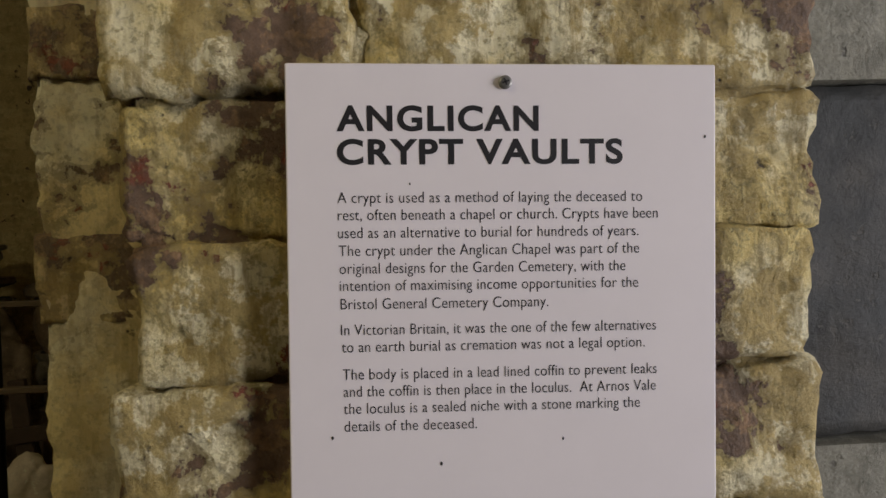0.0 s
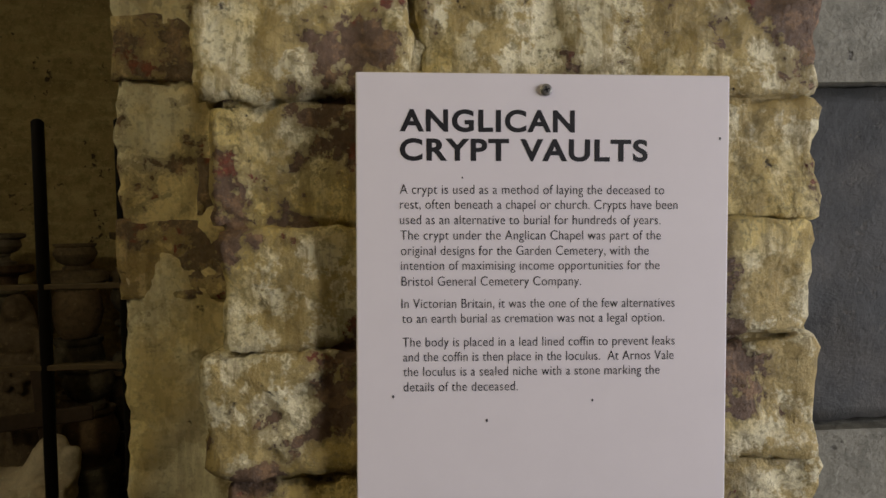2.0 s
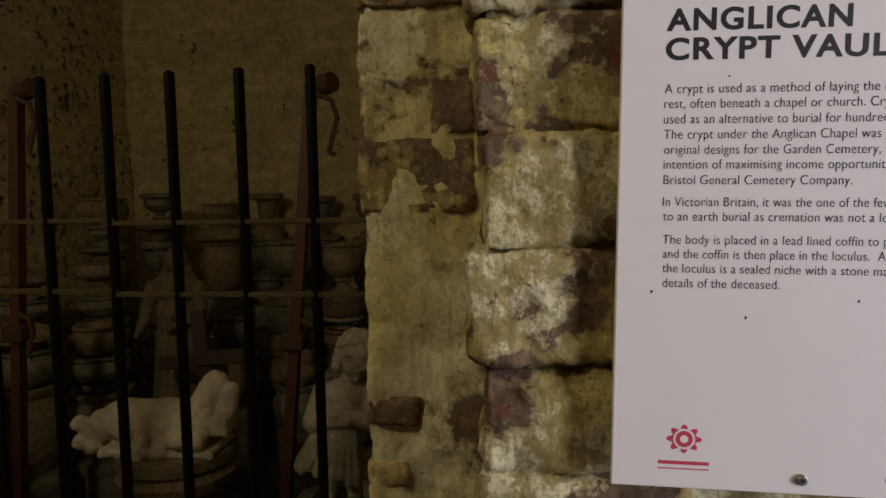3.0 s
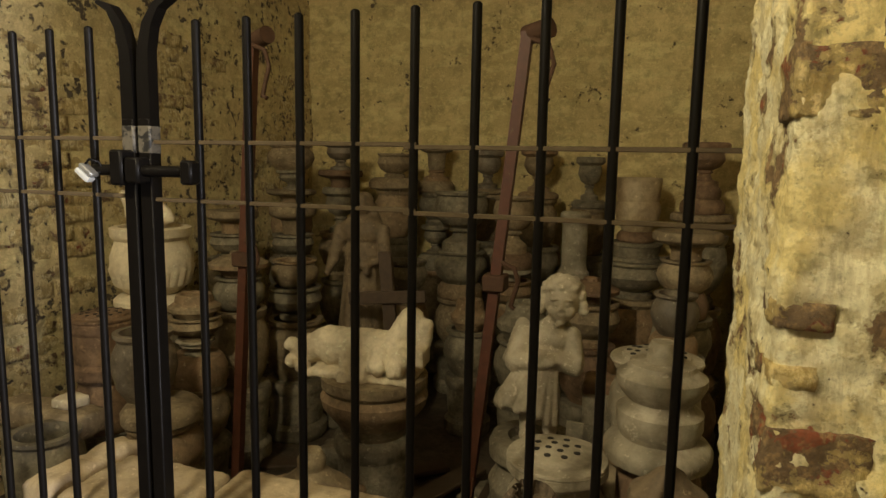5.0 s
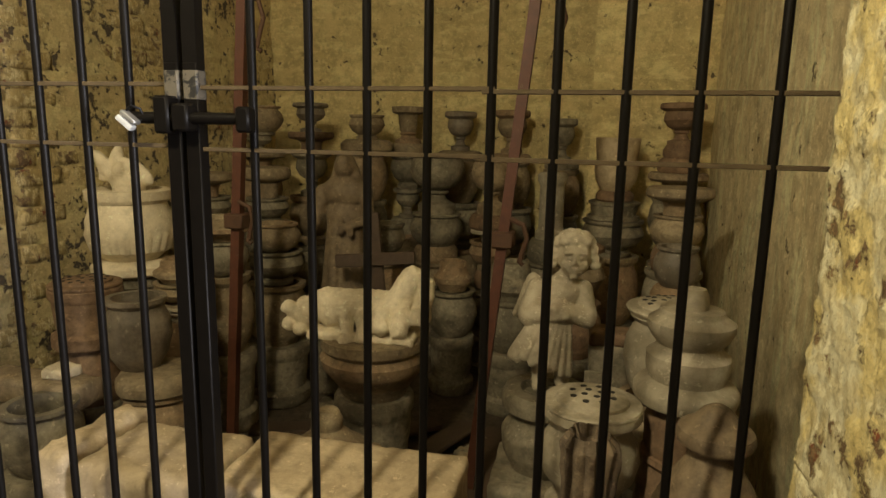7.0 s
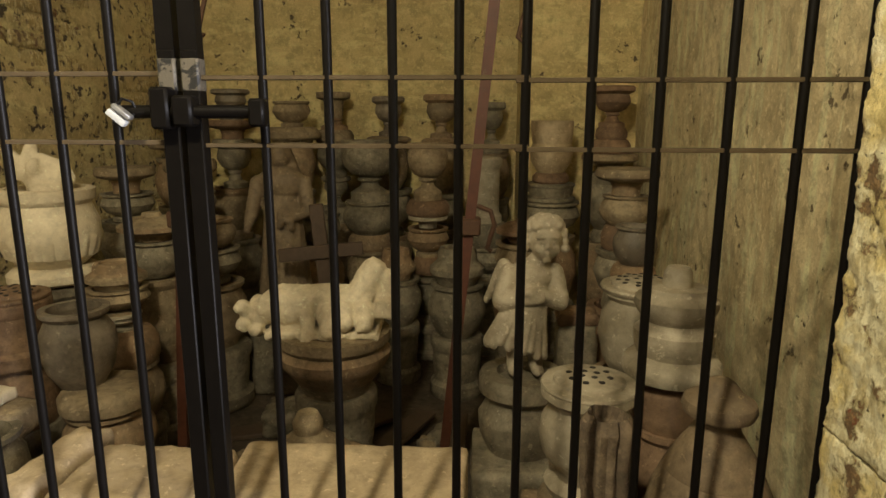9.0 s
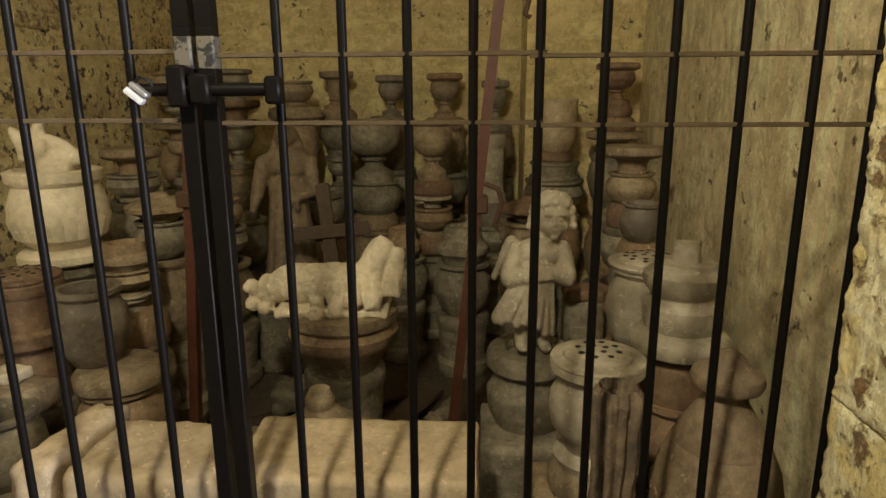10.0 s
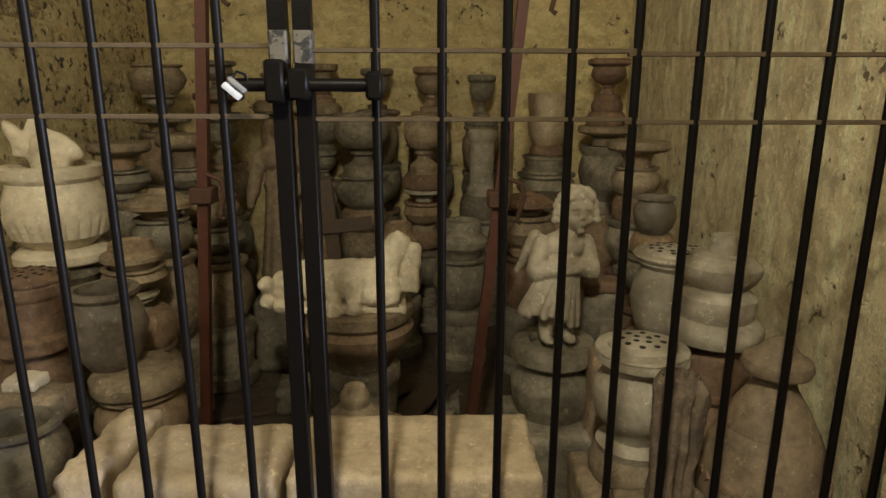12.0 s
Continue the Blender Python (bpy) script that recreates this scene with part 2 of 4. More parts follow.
def rough_sheet(origin, u, v, nu, nv, normal, amp, seed, thick=0.25):
    """An uneven wall face with a thickness behind it."""
    o, u, v, nrm = Vector(origin), Vector(u), Vector(v), Vector(normal).normalized()
    verts, faces = [], []
    for i in range(nu + 1):
        for j in range(nv + 1):
            p = o + u * (i / nu) + v * (j / nv)
            s = p * 2.2 + Vector((seed, seed * 2.1, 0))
            h = noise.noise(s) + 0.5 * noise.noise(s * 3.1) + 0.3 * noise.noise(s * 7.7) + 0.16 * noise.noise(s * 19)
            verts.append(p + nrm * amp * h)
    for i in range(nu):
        for j in range(nv):
            a = i * (nv + 1) + j
            faces.append((a, a + nv + 1, a + nv + 2, a + 1))
    base = len(verts)
    ring = [i * (nv + 1) for i in range(nu + 1)] + [nu * (nv + 1) + j for j in range(1, nv + 1)]
    ring += [i * (nv + 1) + nv for i in range(nu - 1, -1, -1)] + [j for j in range(nv - 1, 0, -1)]
    for k in ring:
        verts.append(verts[k] - nrm * thick)
    m = len(ring)
    for k in range(m):
        faces.append((ring[k], base + k, base + (k + 1) % m, ring[(k + 1) % m]))
    faces.append(tuple(range(base + m - 1, base - 1, -1)))
    bm = bmesh.new()
    vs = [bm.verts.new(p) for p in verts]
    for fc in faces:
        bm.faces.new([vs[k] for k in fc])
    bmesh.ops.recalc_face_normals(bm, faces=bm.faces)
    return bm


def lathe(profile, seg=44, uneven=0.012, seed=0.0, flutes=0, flute_depth=0.0, flute_z=(0, 1)):
    """Turned shape from (radius, height) pairs, closed where the radius is 0."""
    bm = bmesh.new()
    pts = []
    for (r0, z0), (r1, z1) in zip(profile, profile[1:]):
        steps = max(1, int(max(abs(r1 - r0), abs(z1 - z0)) / 0.012))
        pts += [(r0 + (r1 - r0) * k / steps, z0 + (z1 - z0) * k / steps) for k in range(steps)]
    pts.append(profile[-1])
    rows = []
    for r, z in pts:
        if r < 1e-5:
            rows.append([bm.verts.new((0, 0, z))])
            continue
        row = []
        for k in range(seg):
            a = 2 * math.pi * k / seg
            s = Vector((math.cos(a) * 1.4, math.sin(a) * 1.4, z * 9 + seed))
            rr = r * (1 + uneven * (noise.noise(s) + 0.5 * noise.noise(s * 4)))
            if flutes and flute_z[0] <= z <= flute_z[1]:
                rr += flute_depth * abs(math.sin(a * flutes / 2))
            row.append(bm.verts.new((rr * math.cos(a), rr * math.sin(a), z)))
        rows.append(row)
    for a, b in zip(rows, rows[1:]):
        for k in range(seg):
            k2 = (k + 1) % seg
            if len(a) == 1 and len(b) == 1:
                continue
            if len(a) == 1:
                bm.faces.new((a[0], b[k], b[k2]))
            elif len(b) == 1:
                bm.faces.new((a[k], b[0], a[k2]))
            else:
                bm.faces.new((a[k], b[k], b[k2], a[k2]))
    bmesh.ops.recalc_face_normals(bm, faces=bm.faces)
    return bm


def tube(bm, points, radius, seg=8, square=False):
    """A bar along a line of points."""
    n, rows = 4 if square else seg, []
    for i, p in enumerate(points):
        p = Vector(p)
        d = (Vector(points[min(i + 1, len(points) - 1)]) - Vector(points[max(i - 1, 0)])).normalized()
        side = d.cross(Vector((0, 1, 0)) if abs(d.y) < 0.9 else Vector((1, 0, 0))).normalized()
        up = side.cross(d)
        off = math.pi / 4 if square else 0
        rows.append([bm.verts.new(p + (side * math.cos(2 * math.pi * k / n + off) + up * math.sin(2 * math.pi * k / n + off)) * radius) for k in range(n)])
    for a, b in zip(rows, rows[1:]):
        for k in range(n):
            bm.faces.new((a[k], a[(k + 1) % n], b[(k + 1) % n], b[k]))
    bm.faces.new(rows[0][::-1])
    bm.faces.new(rows[-1])
    bmesh.ops.recalc_face_normals(bm, faces=bm.faces)
    return bm


def blob(bm, at, size, turn=(0, 0, 0), sub=3):
    r = bmesh.ops.create_icosphere(bm, subdivisions=sub, radius=1)
    m = Matrix.LocRotScale(at, Euler([radians(a) for a in turn]), size)
    bmesh.ops.transform(bm, matrix=m, verts=r["verts"])


def limb(bm, a, b, ra, rb, n=7):
    a, b = Vector(a), Vector(b)
    for k in range(n):
        t = k / (n - 1)
        r = ra + (rb - ra) * t
        blob(bm, a.lerp(b, t), (r, r, r), sub=2)


def carved(name, bm, mat, at, turn, label, category, voxel=0.006, amp=0.004):
    """Joined rough lumps fused to one carved figure."""
    ob = new(name, mesh_of(bm, name, mat))
    ob.matrix_basis = pose(*at, 0, 0, turn)
    mod = ob.modifiers.new("fuse", "REMESH")
    mod.mode, mod.voxel_size, mod.use_smooth_shade = "VOXEL", voxel, True
    sm = ob.modifiers.new("soften", "SMOOTH")
    sm.factor, sm.iterations = 0.5, 3
    tex = bpy.data.textures.new(name, "CLOUDS")
    tex.noise_scale, tex.noise_depth = 0.03, 3
    dp = ob.modifiers.new("wear", "DISPLACE")
    dp.texture, dp.strength, dp.mid_level, dp.texture_coords = tex, amp, 0.5, "GLOBAL"
    return tagged(ob, label, category)


# ---- structure ----
FLOOR_Z = 0.0
bm = bmesh.new()
box(bm, (-5, -4, -0.2), (4, 4.4, FLOOR_Z))
solid("floor", bm, FLOOR, "dark trodden earth and dust floor of the crypt")
# unseen ceiling, added above the lamps; its dark colour limits bounce
bm = bmesh.new()
box(bm, (-5, -4, 2.9), (4, 4.4, 3.1))
solid("ceiling", bm, CEIL, "unseen dark ceiling added to close the room and limit bounced light")
solid("wall_north", rough_sheet((-2.75, 3.98, 0), (2.5, 0, 0), (0, 0, 2.9), 190, 160, (0, -1, 0), 0.016, 1.0), WALL,
      "pitted yellowish limewashed back wall of the vault")
solid("wall_north_pier", rough_sheet((-0.535, 3.43, 0), (0.98, 0, 0), (0, 0, 2.9), 80, 160, (0, -1, 0), 0.014, 2.3, 0.52), WALL,
      "projecting limewashed pier of the back wall")
solid("wall_east", rough_sheet((0.0, 0.95, 0), (0.05, 2.5, 0), (0, 0, 2.9), 170, 160, (-1, 0.02, 0), 0.014, 5.0, 0.13), SIDE,
      "stained lime-plastered side wall of the vault")
solid("wall_west", rough_sheet((-2.62, 0.95, 0), (0.04, 3.1, 0), (0, 0, 2.9), 200, 160, (1, -0.013, 0), 0.016, 9.0, 0.2), MORTAR,
      "rough old brick side wall, limewashed and pitted")
# unseen walls, added to enclose the room around the lamps
for nm, lo, hi in (("wall_south", (-5, -3.9, 0), (4, -3.7, 2.9)), ("wall_far_west", (-4.8, -3.7, 0), (-4.6, 3.9, 2.9))):
    bm = bmesh.new()
    box(bm, lo, hi)
    solid(nm, bm, CEIL, "plain unseen wall added to close off the room's light")
# another unseen wall, added with a gap on the daylight side
bm = bmesh.new()
for lo, hi in (((3.0, -3.7, 0), (3.2, -1.6, 2.9)), ((3.0, 0.4, 0), (3.2, 3.9, 2.9)), ((3.0, -1.6, 2.1), (3.2, 0.4, 2.9))):
    box(bm, lo, hi)
solid("wall_far_east", bm, CEIL, "unseen added wall with an opening beside the daylight lamp")
# unseen filler wall, added left of the vault to close the room
bm = bmesh.new()
box(bm, (-4.6, 0.95, 0), (-2.62, 1.15, 2.9))
solid("wall_front_west", bm, CEIL, "plain unseen wall added beside the gate")
# core of the pier behind its bricks, and the recess beyond it
bm = bmesh.new()
box(bm, (-0.138, 0.5515, 0), (0.182, 0.932, 2.9))
box(bm, (-0.228, 0.662, 0), (-0.12, 0.932, 2.9))
solid("wall_pier", bm, PILLAR, "mortar core of the limewashed brick pier")
pier = bpy.data.objects["wall_pier"]
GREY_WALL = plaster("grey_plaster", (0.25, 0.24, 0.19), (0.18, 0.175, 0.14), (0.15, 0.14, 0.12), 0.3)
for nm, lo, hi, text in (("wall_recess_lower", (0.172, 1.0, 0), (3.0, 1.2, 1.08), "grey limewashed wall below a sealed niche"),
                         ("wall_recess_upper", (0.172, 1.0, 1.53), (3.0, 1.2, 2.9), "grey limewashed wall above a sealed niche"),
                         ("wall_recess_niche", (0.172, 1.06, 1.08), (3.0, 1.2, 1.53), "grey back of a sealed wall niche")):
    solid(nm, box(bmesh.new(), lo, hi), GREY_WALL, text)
me = rounded_grid_box((0.2, 1.015, 1.083), (1.6, 1.066, 1.527), 0.022, 0.010, 0.012, 17, 9)
me.materials.append(SLATE)
tagged(new("niche_slab", me), "dark rough slate slab sealing a burial niche", "slab")

# ---- iron gate ----
GY, RAIL_U, RAIL_L, BAR_TOP = 0.99, 1.296, 1.198, 1.497
BAR_R = 0.0072


def bar_mesh(top):
    bm = bmesh.new()
    tube(bm, [(0, 0, 0.05), (0, 0, top - 0.02), (0, 0, top - 0.006)], BAR_R, 10)
    blob(bm, (0, 0, top - 0.008), (BAR_R, BAR_R, 0.006), sub=2)
    return mesh_of(bm, "bar", IRON)


def gate_leaf(name, x_bars, x_frame, curl, rails, label):
    g = thing(name, (0, GY, 0), label, "gate", "pair of iron gates")
    me = bar_mesh(BAR_TOP)
    for x in x_bars:
        b = new("bar", me)
        b.parent = g
        b.location = (x, 0, 0)
    for z, x0, x1 in rails:
        bm = bmesh.new()
        box(bm, (x0, -0.006, z - 0.0034), (x1, 0.006, z + 0.0034), 0.0008, 1)
        part("rail", bm, WORN, g)
    # stout stile with a curled head
    bm = bmesh.new()
    box(bm, (x_frame - 0.013, -0.013, 0.04), (x_frame + 0.013, 0.013, 1.335), 0.002, 1)
    part("stile", bm, IRON, g, "thick square gate stile")
    bm = bmesh.new()
    pts = [(x_frame, 0, 1.33), (x_frame, 0, 1.40), (x_frame + curl * 0.002, 0, 1.45), (x_frame + curl * 0.012, 0, 1.49), (x_frame + curl * 0.032, 0, 1.52), (x_frame + curl * 0.058, 0, 1.532)]
    rows = []
    for i, p in enumerate(pts):
        w = 0.013 * (1 - 0.75 * (i / (len(pts) - 1)) ** 2)
        d = Vector(pts[min(i + 1, 5)]) - Vector(pts[max(i - 1, 0)])
        d.normalize()
        s = Vector((d.z, 0, -d.x)) * w
        rows.append([bm.verts.new(Vector(p) + s * a + Vector((0, 0.011 * b, 0))) for a, b in ((-1, -1), (1, -1), (1, 1), (-1, 1))])
    for a, b in zip(rows, rows[1:]):
        for k in range(4):
            bm.faces.new((a[k], a[(k + 1) % 4], b[(k + 1) % 4], b[k]))
    bm.faces.new(rows[0][::-1])
    bm.faces.new(rows[-1])
    bmesh.ops.recalc_face_normals(bm, faces=bm.faces)
    part("finial", bm, IRON, g, "outward curled stile head", smooth=False)
    bm = bmesh.new()
    box(bm, (x_frame - 0.0138, -0.0138, 1.275), (x_frame + 0.0138, 0.0138, 1.325), 0.003, 1)
    part("worn_patch", bm, PATCH, g, "paint worn to bright metal")
    return g


XF = -1.163
right = gate_leaf("iron_gate", [-1.060, -0.963, -0.868, -0.772, -0.676, -0.583, -0.486, -0.389, -0.289, -0.203], XF,
                  1, [(RAIL_U, -1.15, -0.67), (RAIL_L, -1.15, -0.67), (RAIL_U - 0.004, -0.69, -0.12), (RAIL_L - 0.004, -0.69, -0.12)],
                  "black painted wrought iron gate leaf, closed and locked")
left = gate_leaf("iron_gate", [-1.286, -1.376, -1.466, -1.556, -1.646, -1.736, -1.826, -1.916, -2.006, -2.096, -2.186, -2.276, -2.366, -2.96], -1.198,
                 -1, [(RAIL_U + 0.006, -2.56, -1.21), (RAIL_L + 0.004, -2.56, -1.21)],
                 "black painted wrought iron gate leaf with a padlocked bolt")
bm = bmesh.new()
tube(bm, [(-1.262, -0.026, 1.247), (-1.055, -0.026, 1.247)], 0.0095, 10)
part("bolt_bar", bm, IRON, right, "sliding iron bolt")
bm = bmesh.new()
box(bm, (-1.072, -0.038, 1.226), (-1.048, -0.012, 1.266), 0.004, 1)
part("bolt_keep", bm, IRON, right)
bm = bmesh.new()
box(bm, (-1.182, -0.042, 1.226), (-1.152, -0.010, 1.270), 0.004, 1)
part("bolt_keep", bm, IRON, right)
bm = bmesh.new()
box(bm, (-1.214, -0.042, 1.222), (-1.186, -0.010, 1.282), 0.004, 1)
part("bolt_keep", bm, IRON, left)
lock = thing("padlock", (-1.252, GY - 0.05, 1.243), "small steel padlock hanging on the gate bolt", "padlock", turn=12)
bm = bmesh.new()
box(bm, (-0.015, -0.009, -0.011), (0.015, 0.009, -0.001), 0.003, 2)
bmesh.ops.rotate(bm, matrix=Matrix.Rotation(radians(42), 3, "Y"), verts=bm.verts)
part("body", bm, LABEL, lock, "white-faced lock body")
bm = bmesh.new()
box(bm, (-0.015, -0.010, 0.001), (0.015, 0.010, 0.009), 0.002, 1)
bmesh.ops.rotate(bm, matrix=Matrix.Rotation(radians(42), 3, "Y"), verts=bm.verts)
part("cap", bm, STEEL, lock, "steel upper half of the lock")
bm = bmesh.new()
tube(bm, [(-0.004, 0, 0.012), (0.004, 0.002, 0.022), (0.014, 0.012, 0.018), (0.018, 0.018, 0.004), (0.010, 0.008, -0.004)], 0.0022, 8)
part("shackle", bm, IRON, lock)


# ---- vessels ----
CUP = [(0, 0), (0.6, 0), (0.6, 0.10), (0.34, 0.15), (0.24, 0.27), (0.34, 0.31), (0.30, 0.36), (0.62, 0.44), (0.82, 0.60), (0.78, 0.74), (0.72, 0.80), (1.0, 0.87), (1.0, 0.96), (0.92, 1.0), (0.70, 1.0), (0.64, 0.8), (0, 0.64)]
BOWL = [(0, 0), (0.58, 0), (0.60, 0.12), (0.46, 0.18), (0.80, 0.34), (1.0, 0.60), (0.92, 0.80), (0.84, 0.86), (0.96, 0.93), (0.96, 1.0), (0.76, 1.0), (0.72, 0.8), (0, 0.5)]
POT = [(0, 0), (0.60, 0), (0.86, 0.2), (1.0, 0.48), (0.95, 0.70), (0.80, 0.84), (0.78, 0.88), (0.90, 0.94), (0.90, 1.0), (0.70, 1.0), (0.66, 0.86), (0.78, 0.6), (0, 0.3)]
BLOCKPOT = [(0, 0), (0.92, 0), (1.0, 0.05), (1.0, 0.22), (0.84, 0.28), (0.90, 0.55), (0.92, 0.78), (1.0, 0.84), (1.0, 0.96), (0.94, 1.0), (0, 1.0)]
COLUMN = [(0, 0), (1.0, 0), (1.0, 0.1), (0.84, 0.14), (0.80, 0.2), (0.80, 0.80), (0.86, 0.84), (0.96, 0.88), (0.96, 0.97), (0.8, 1.0), (0, 1.0)]
DISH = [(0, 0), (0.44, 0), (0.44, 0.30), (0.52, 0.50), (0.92, 0.62), (1.0, 0.72), (1.0, 0.90), (0.94, 1.0), (0, 0.97)]
RING = [(0, 0), (0.9, 0), (1.0, 0.18), (1.0, 0.62), (0.90, 0.86), (0.8, 1.0), (0, 1.0)]
LIDDED = [(0, 0), (0.62, 0), (0.76, 0.10), (0.95, 0.24), (1.0, 0.36), (0.96, 0.48), (0.88, 0.57), (0.735, 0.652), (0.705, 0.658), (0.70, 0.668), (0.57, 0.73), (0.42, 0.785), (0.34, 0.815), (0.31, 0.845), (0.35, 0.862), (0.50, 0.875), (0.53, 0.895), (0.50, 0.92), (0.38, 0.938), (0.345, 0.942), (0.20, 0.985), (0.10, 1.0), (0, 1.0)]
URNPOT = [(0, 0), (0.80, 0), (0.86, 0.08), (0.62, 0.15), (0.64, 0.22), (0.92, 0.38), (1.0, 0.54), (0.96, 0.68), (0.80, 0.80), (0.78, 0.86), (1.0, 0.93), (1.0, 1.0), (0, 1.0)]
VASE = [(0, 0), (0.8, 0), (0.8, 0.10), (0.5, 0.15), (0.42, 0.22), (0.55, 0.27), (0.44, 0.31), (0.52, 0.38), (0.56, 0.70), (0.62, 0.78), (0.96, 0.84), (1.0, 0.90), (1.0, 1.0), (0.8, 1.0), (0.7, 0.92), (0, 0.9)]
TULIP = [(0, 0), (0.70, 0), (0.70, 0.14), (0.62, 0.17), (0.36, 0.24), (0.30, 0.31), (0.44, 0.345), (0.44, 0.375), (0.36, 0.40), (0.70, 0.46), (0.92, 0.58), (1.0, 0.74), (0.94, 0.88), (0.86, 0.93), (0.98, 0.96), (0.98, 1.0), (0.8, 1.0), (0.74, 0.9), (0, 0.8)]
BELL = [(0, 0), (0.62, 0), (0.70, 0.05), (0.92, 0.20), (1.0, 0.38), (0.97, 0.50), (0.90, 0.56), (0.93, 0.62), (1.0, 0.97), (0.97, 1.0), (0.88, 1.0), (0.84, 0.7), (0, 0.6)]
COVER = [(0, 0), (0.5, 0), (0.6, 0.2), (1.0, 0.4), (1.0, 0.55), (0.62, 0.8), (0.3, 0.86), (0.26, 1.0), (0, 1.0)]
LIDPOT = [(0, 0), (0.72, 0), (0.78, 0.12), (1.0, 0.30), (1.0, 0.46), (0.86, 0.56), (0.74, 0.66), (0.70, 0.9), (0.64, 1.0), (0.52, 1.0), (0.48, 0.9), (0, 0.86)]
_seed = [0]
SPLITS = {id(CUP): [(0.36, "foot"), (0.80, "bowl"), (1.0, "rim")], id(BOWL): [(0.18, "foot"), (0.86, "bowl"), (1.0, "rim")], id(POT): [(0.88, "body"), (1.0, "rim")],
          id(LIDDED): [(0.845, "body"), (1.0, "lid")], id(COLUMN): [(0.20, "base"), (0.80, "shaft"), (1.0, "capital")],
          id(BLOCKPOT): [(0.28, "base"), (0.78, "drum"), (1.0, "cap")], id(DISH): [(0.50, "foot"), (1.0, "plate")], id(URNPOT): [(0.15, "foot"), (0.86, "bowl"), (1.0, "rim")], id(VASE): [(0.31, "foot"), (0.78, "body"), (1.0, "rim")],
          id(TULIP): [(0.17, "base"), (0.40, "stem"), (0.93, "bowl"), (1.0, "rim")], id(BELL): [(0.56, "bowl"), (1.0, "neck")], id(COVER): [(0.55, "body"), (1.0, "knob")], id(LIDPOT): [(0.56, "body"), (1.0, "neck")]}


def vessel(name, prof, x, y, z, r, h, mat, label, category="urn", group="stored grave urns", holes=0, seg=40, lobes=(0, 0.0, (0, 1))):
    _seed[0] += 1
    g = thing(name, (x, y, z), label, category, group, turn=_seed[0] * 37 % 360)
    cuts = SPLITS.get(id(prof), [(1.0, "body")])
    start = 0
    for level, piece in cuts:
        end = max(k for k, p in enumerate(prof) if p[1] <= level) if level < 1 else len(prof) - 1
        if level < 1:
            end = next(k for k, p in enumerate(prof) if p[1] >= level)
        part(piece, lathe([(a * r, b * h) for a, b in prof[start:end + 1]], seg, 0.02, _seed[0] * 1.7, *lobes), mat, g)
        start = end
    if holes:
        # pierced flower-holder lid: a shallow dome; dark raised discs paint the holes' shade
        lid = part("lid", lathe([(0, h - 0.004), (r * 0.96, h - 0.004), (r * 1.0, h + 0.004), (r * 0.98, h + 0.009), (r * 0.74, h + 0.011), (r * 0.72, h + 0.018), (r * 0.62, h + 0.022), (r * 0.3, h + 0.027), (0, h + 0.028)], seg, 0.01, 3.0), mat, g, "pierced flower-holder lid")
        me = mesh_of(lathe([(0, -0.004), (0.0072, -0.004), (0.0072, 0.0012), (0.006, 0.0016), (0, 0.0016)], 12, 0.02), "hole", SOCKET)
        for ring, cnt in ((0.18, 4), (0.42, 8), (0.58, 11))[:holes]:
            for k in range(cnt):
                a = 2 * math.pi * (k + 0.3 * ring) / cnt
                o = new("hole", me)
                o.parent = lid
                rr = ring * r
                zz = h + 0.0268 - 0.005 * max(0, (ring - 0.3) / 0.32)
                o.location = (rr * math.cos(a), rr * math.sin(a), zz)
    return g


# near-black colour that stands in for the shade inside lid holes
SOCKET = plain("hole_shade", (0.02, 0.016, 0.012), 0.9)


def stack(x, y, z0, items):
    """A column of vessels standing one on another; each item: name, profile, radius, height, material, label."""
    z = z0
    for name, prof, r, h, mat, label in items:
        vessel(name, prof, x, y, z, r, h, mat, label)
        z += h


# ---- stored monuments ----
def block(name, lo, hi, mat, label, category="stone block", cell=0.022, rough=0.006, rnd=0.012, seed=1.0, group=""):
    c = Vector([(a + b) / 2 for a, b in zip(lo[:2], hi[:2])] + [lo[2]])
    me = rounded_grid_box([a - b for a, b in zip(lo, c)], [a - b for a, b in zip(hi, c)], cell, rough, rnd, seed, 16)
    me.materials.append(mat)
    ob = new(name, me)
    ob.location = c
    return tagged(ob, label, category, group)


block("stone_chest", (-1.265, 1.115, 0.0), (-0.760, 1.372, 0.507), SLAB, "pale broken stone tomb slab lying behind the gate", "stone slab", 0.014, 0.0035, 0.010, 2.0)
o = block("slab_fragment", (-1.725, 1.13, 0.0), (-1.628, 1.43, 0.505), SLAB, "broken corner of a pale stone slab", "stone slab", 0.014, 0.010, 0.025, 14.0)
o.rotation_euler = (0, 0, radians(-3))
block("stone_chest", (-1.612, 1.115, 0.0), (-1.285, 1.36, 0.50), SLAB, "pale cracked stone slab with a rounded worn top", "stone slab", 0.014, 0.006, 0.03, 3.0)
# right of the gate
block("plinth_block", (-0.40, 1.10, 0), (-0.12, 1.38, 0.20), SANDSTONE, "squared sandstone plinth block on the floor", seed=4)
g = vessel("lidded_urn", LIDDED, -0.280, 1.20, 0.20, 0.130, 0.56, EARTHEN, "large dusty earthenware urn with a knobbed lid and diamond band")
bm = bmesh.new()
box(bm, (-0.008, -0.003, -0.008), (0.008, 0.003, 0.008), 0.0015, 1)
me = mesh_of(bm, "diamond", TERRA, False)
for k in range(30):
    a = 2 * math.pi * k / 30
    o = new("diamond", me)
    o.parent = g
    o.matrix_basis = Matrix.Rotation(a, 4, "Z") @ Matrix.Translation((0, -0.1262, 0.258)) @ Matrix.Rotation(radians(45), 4, "Y")
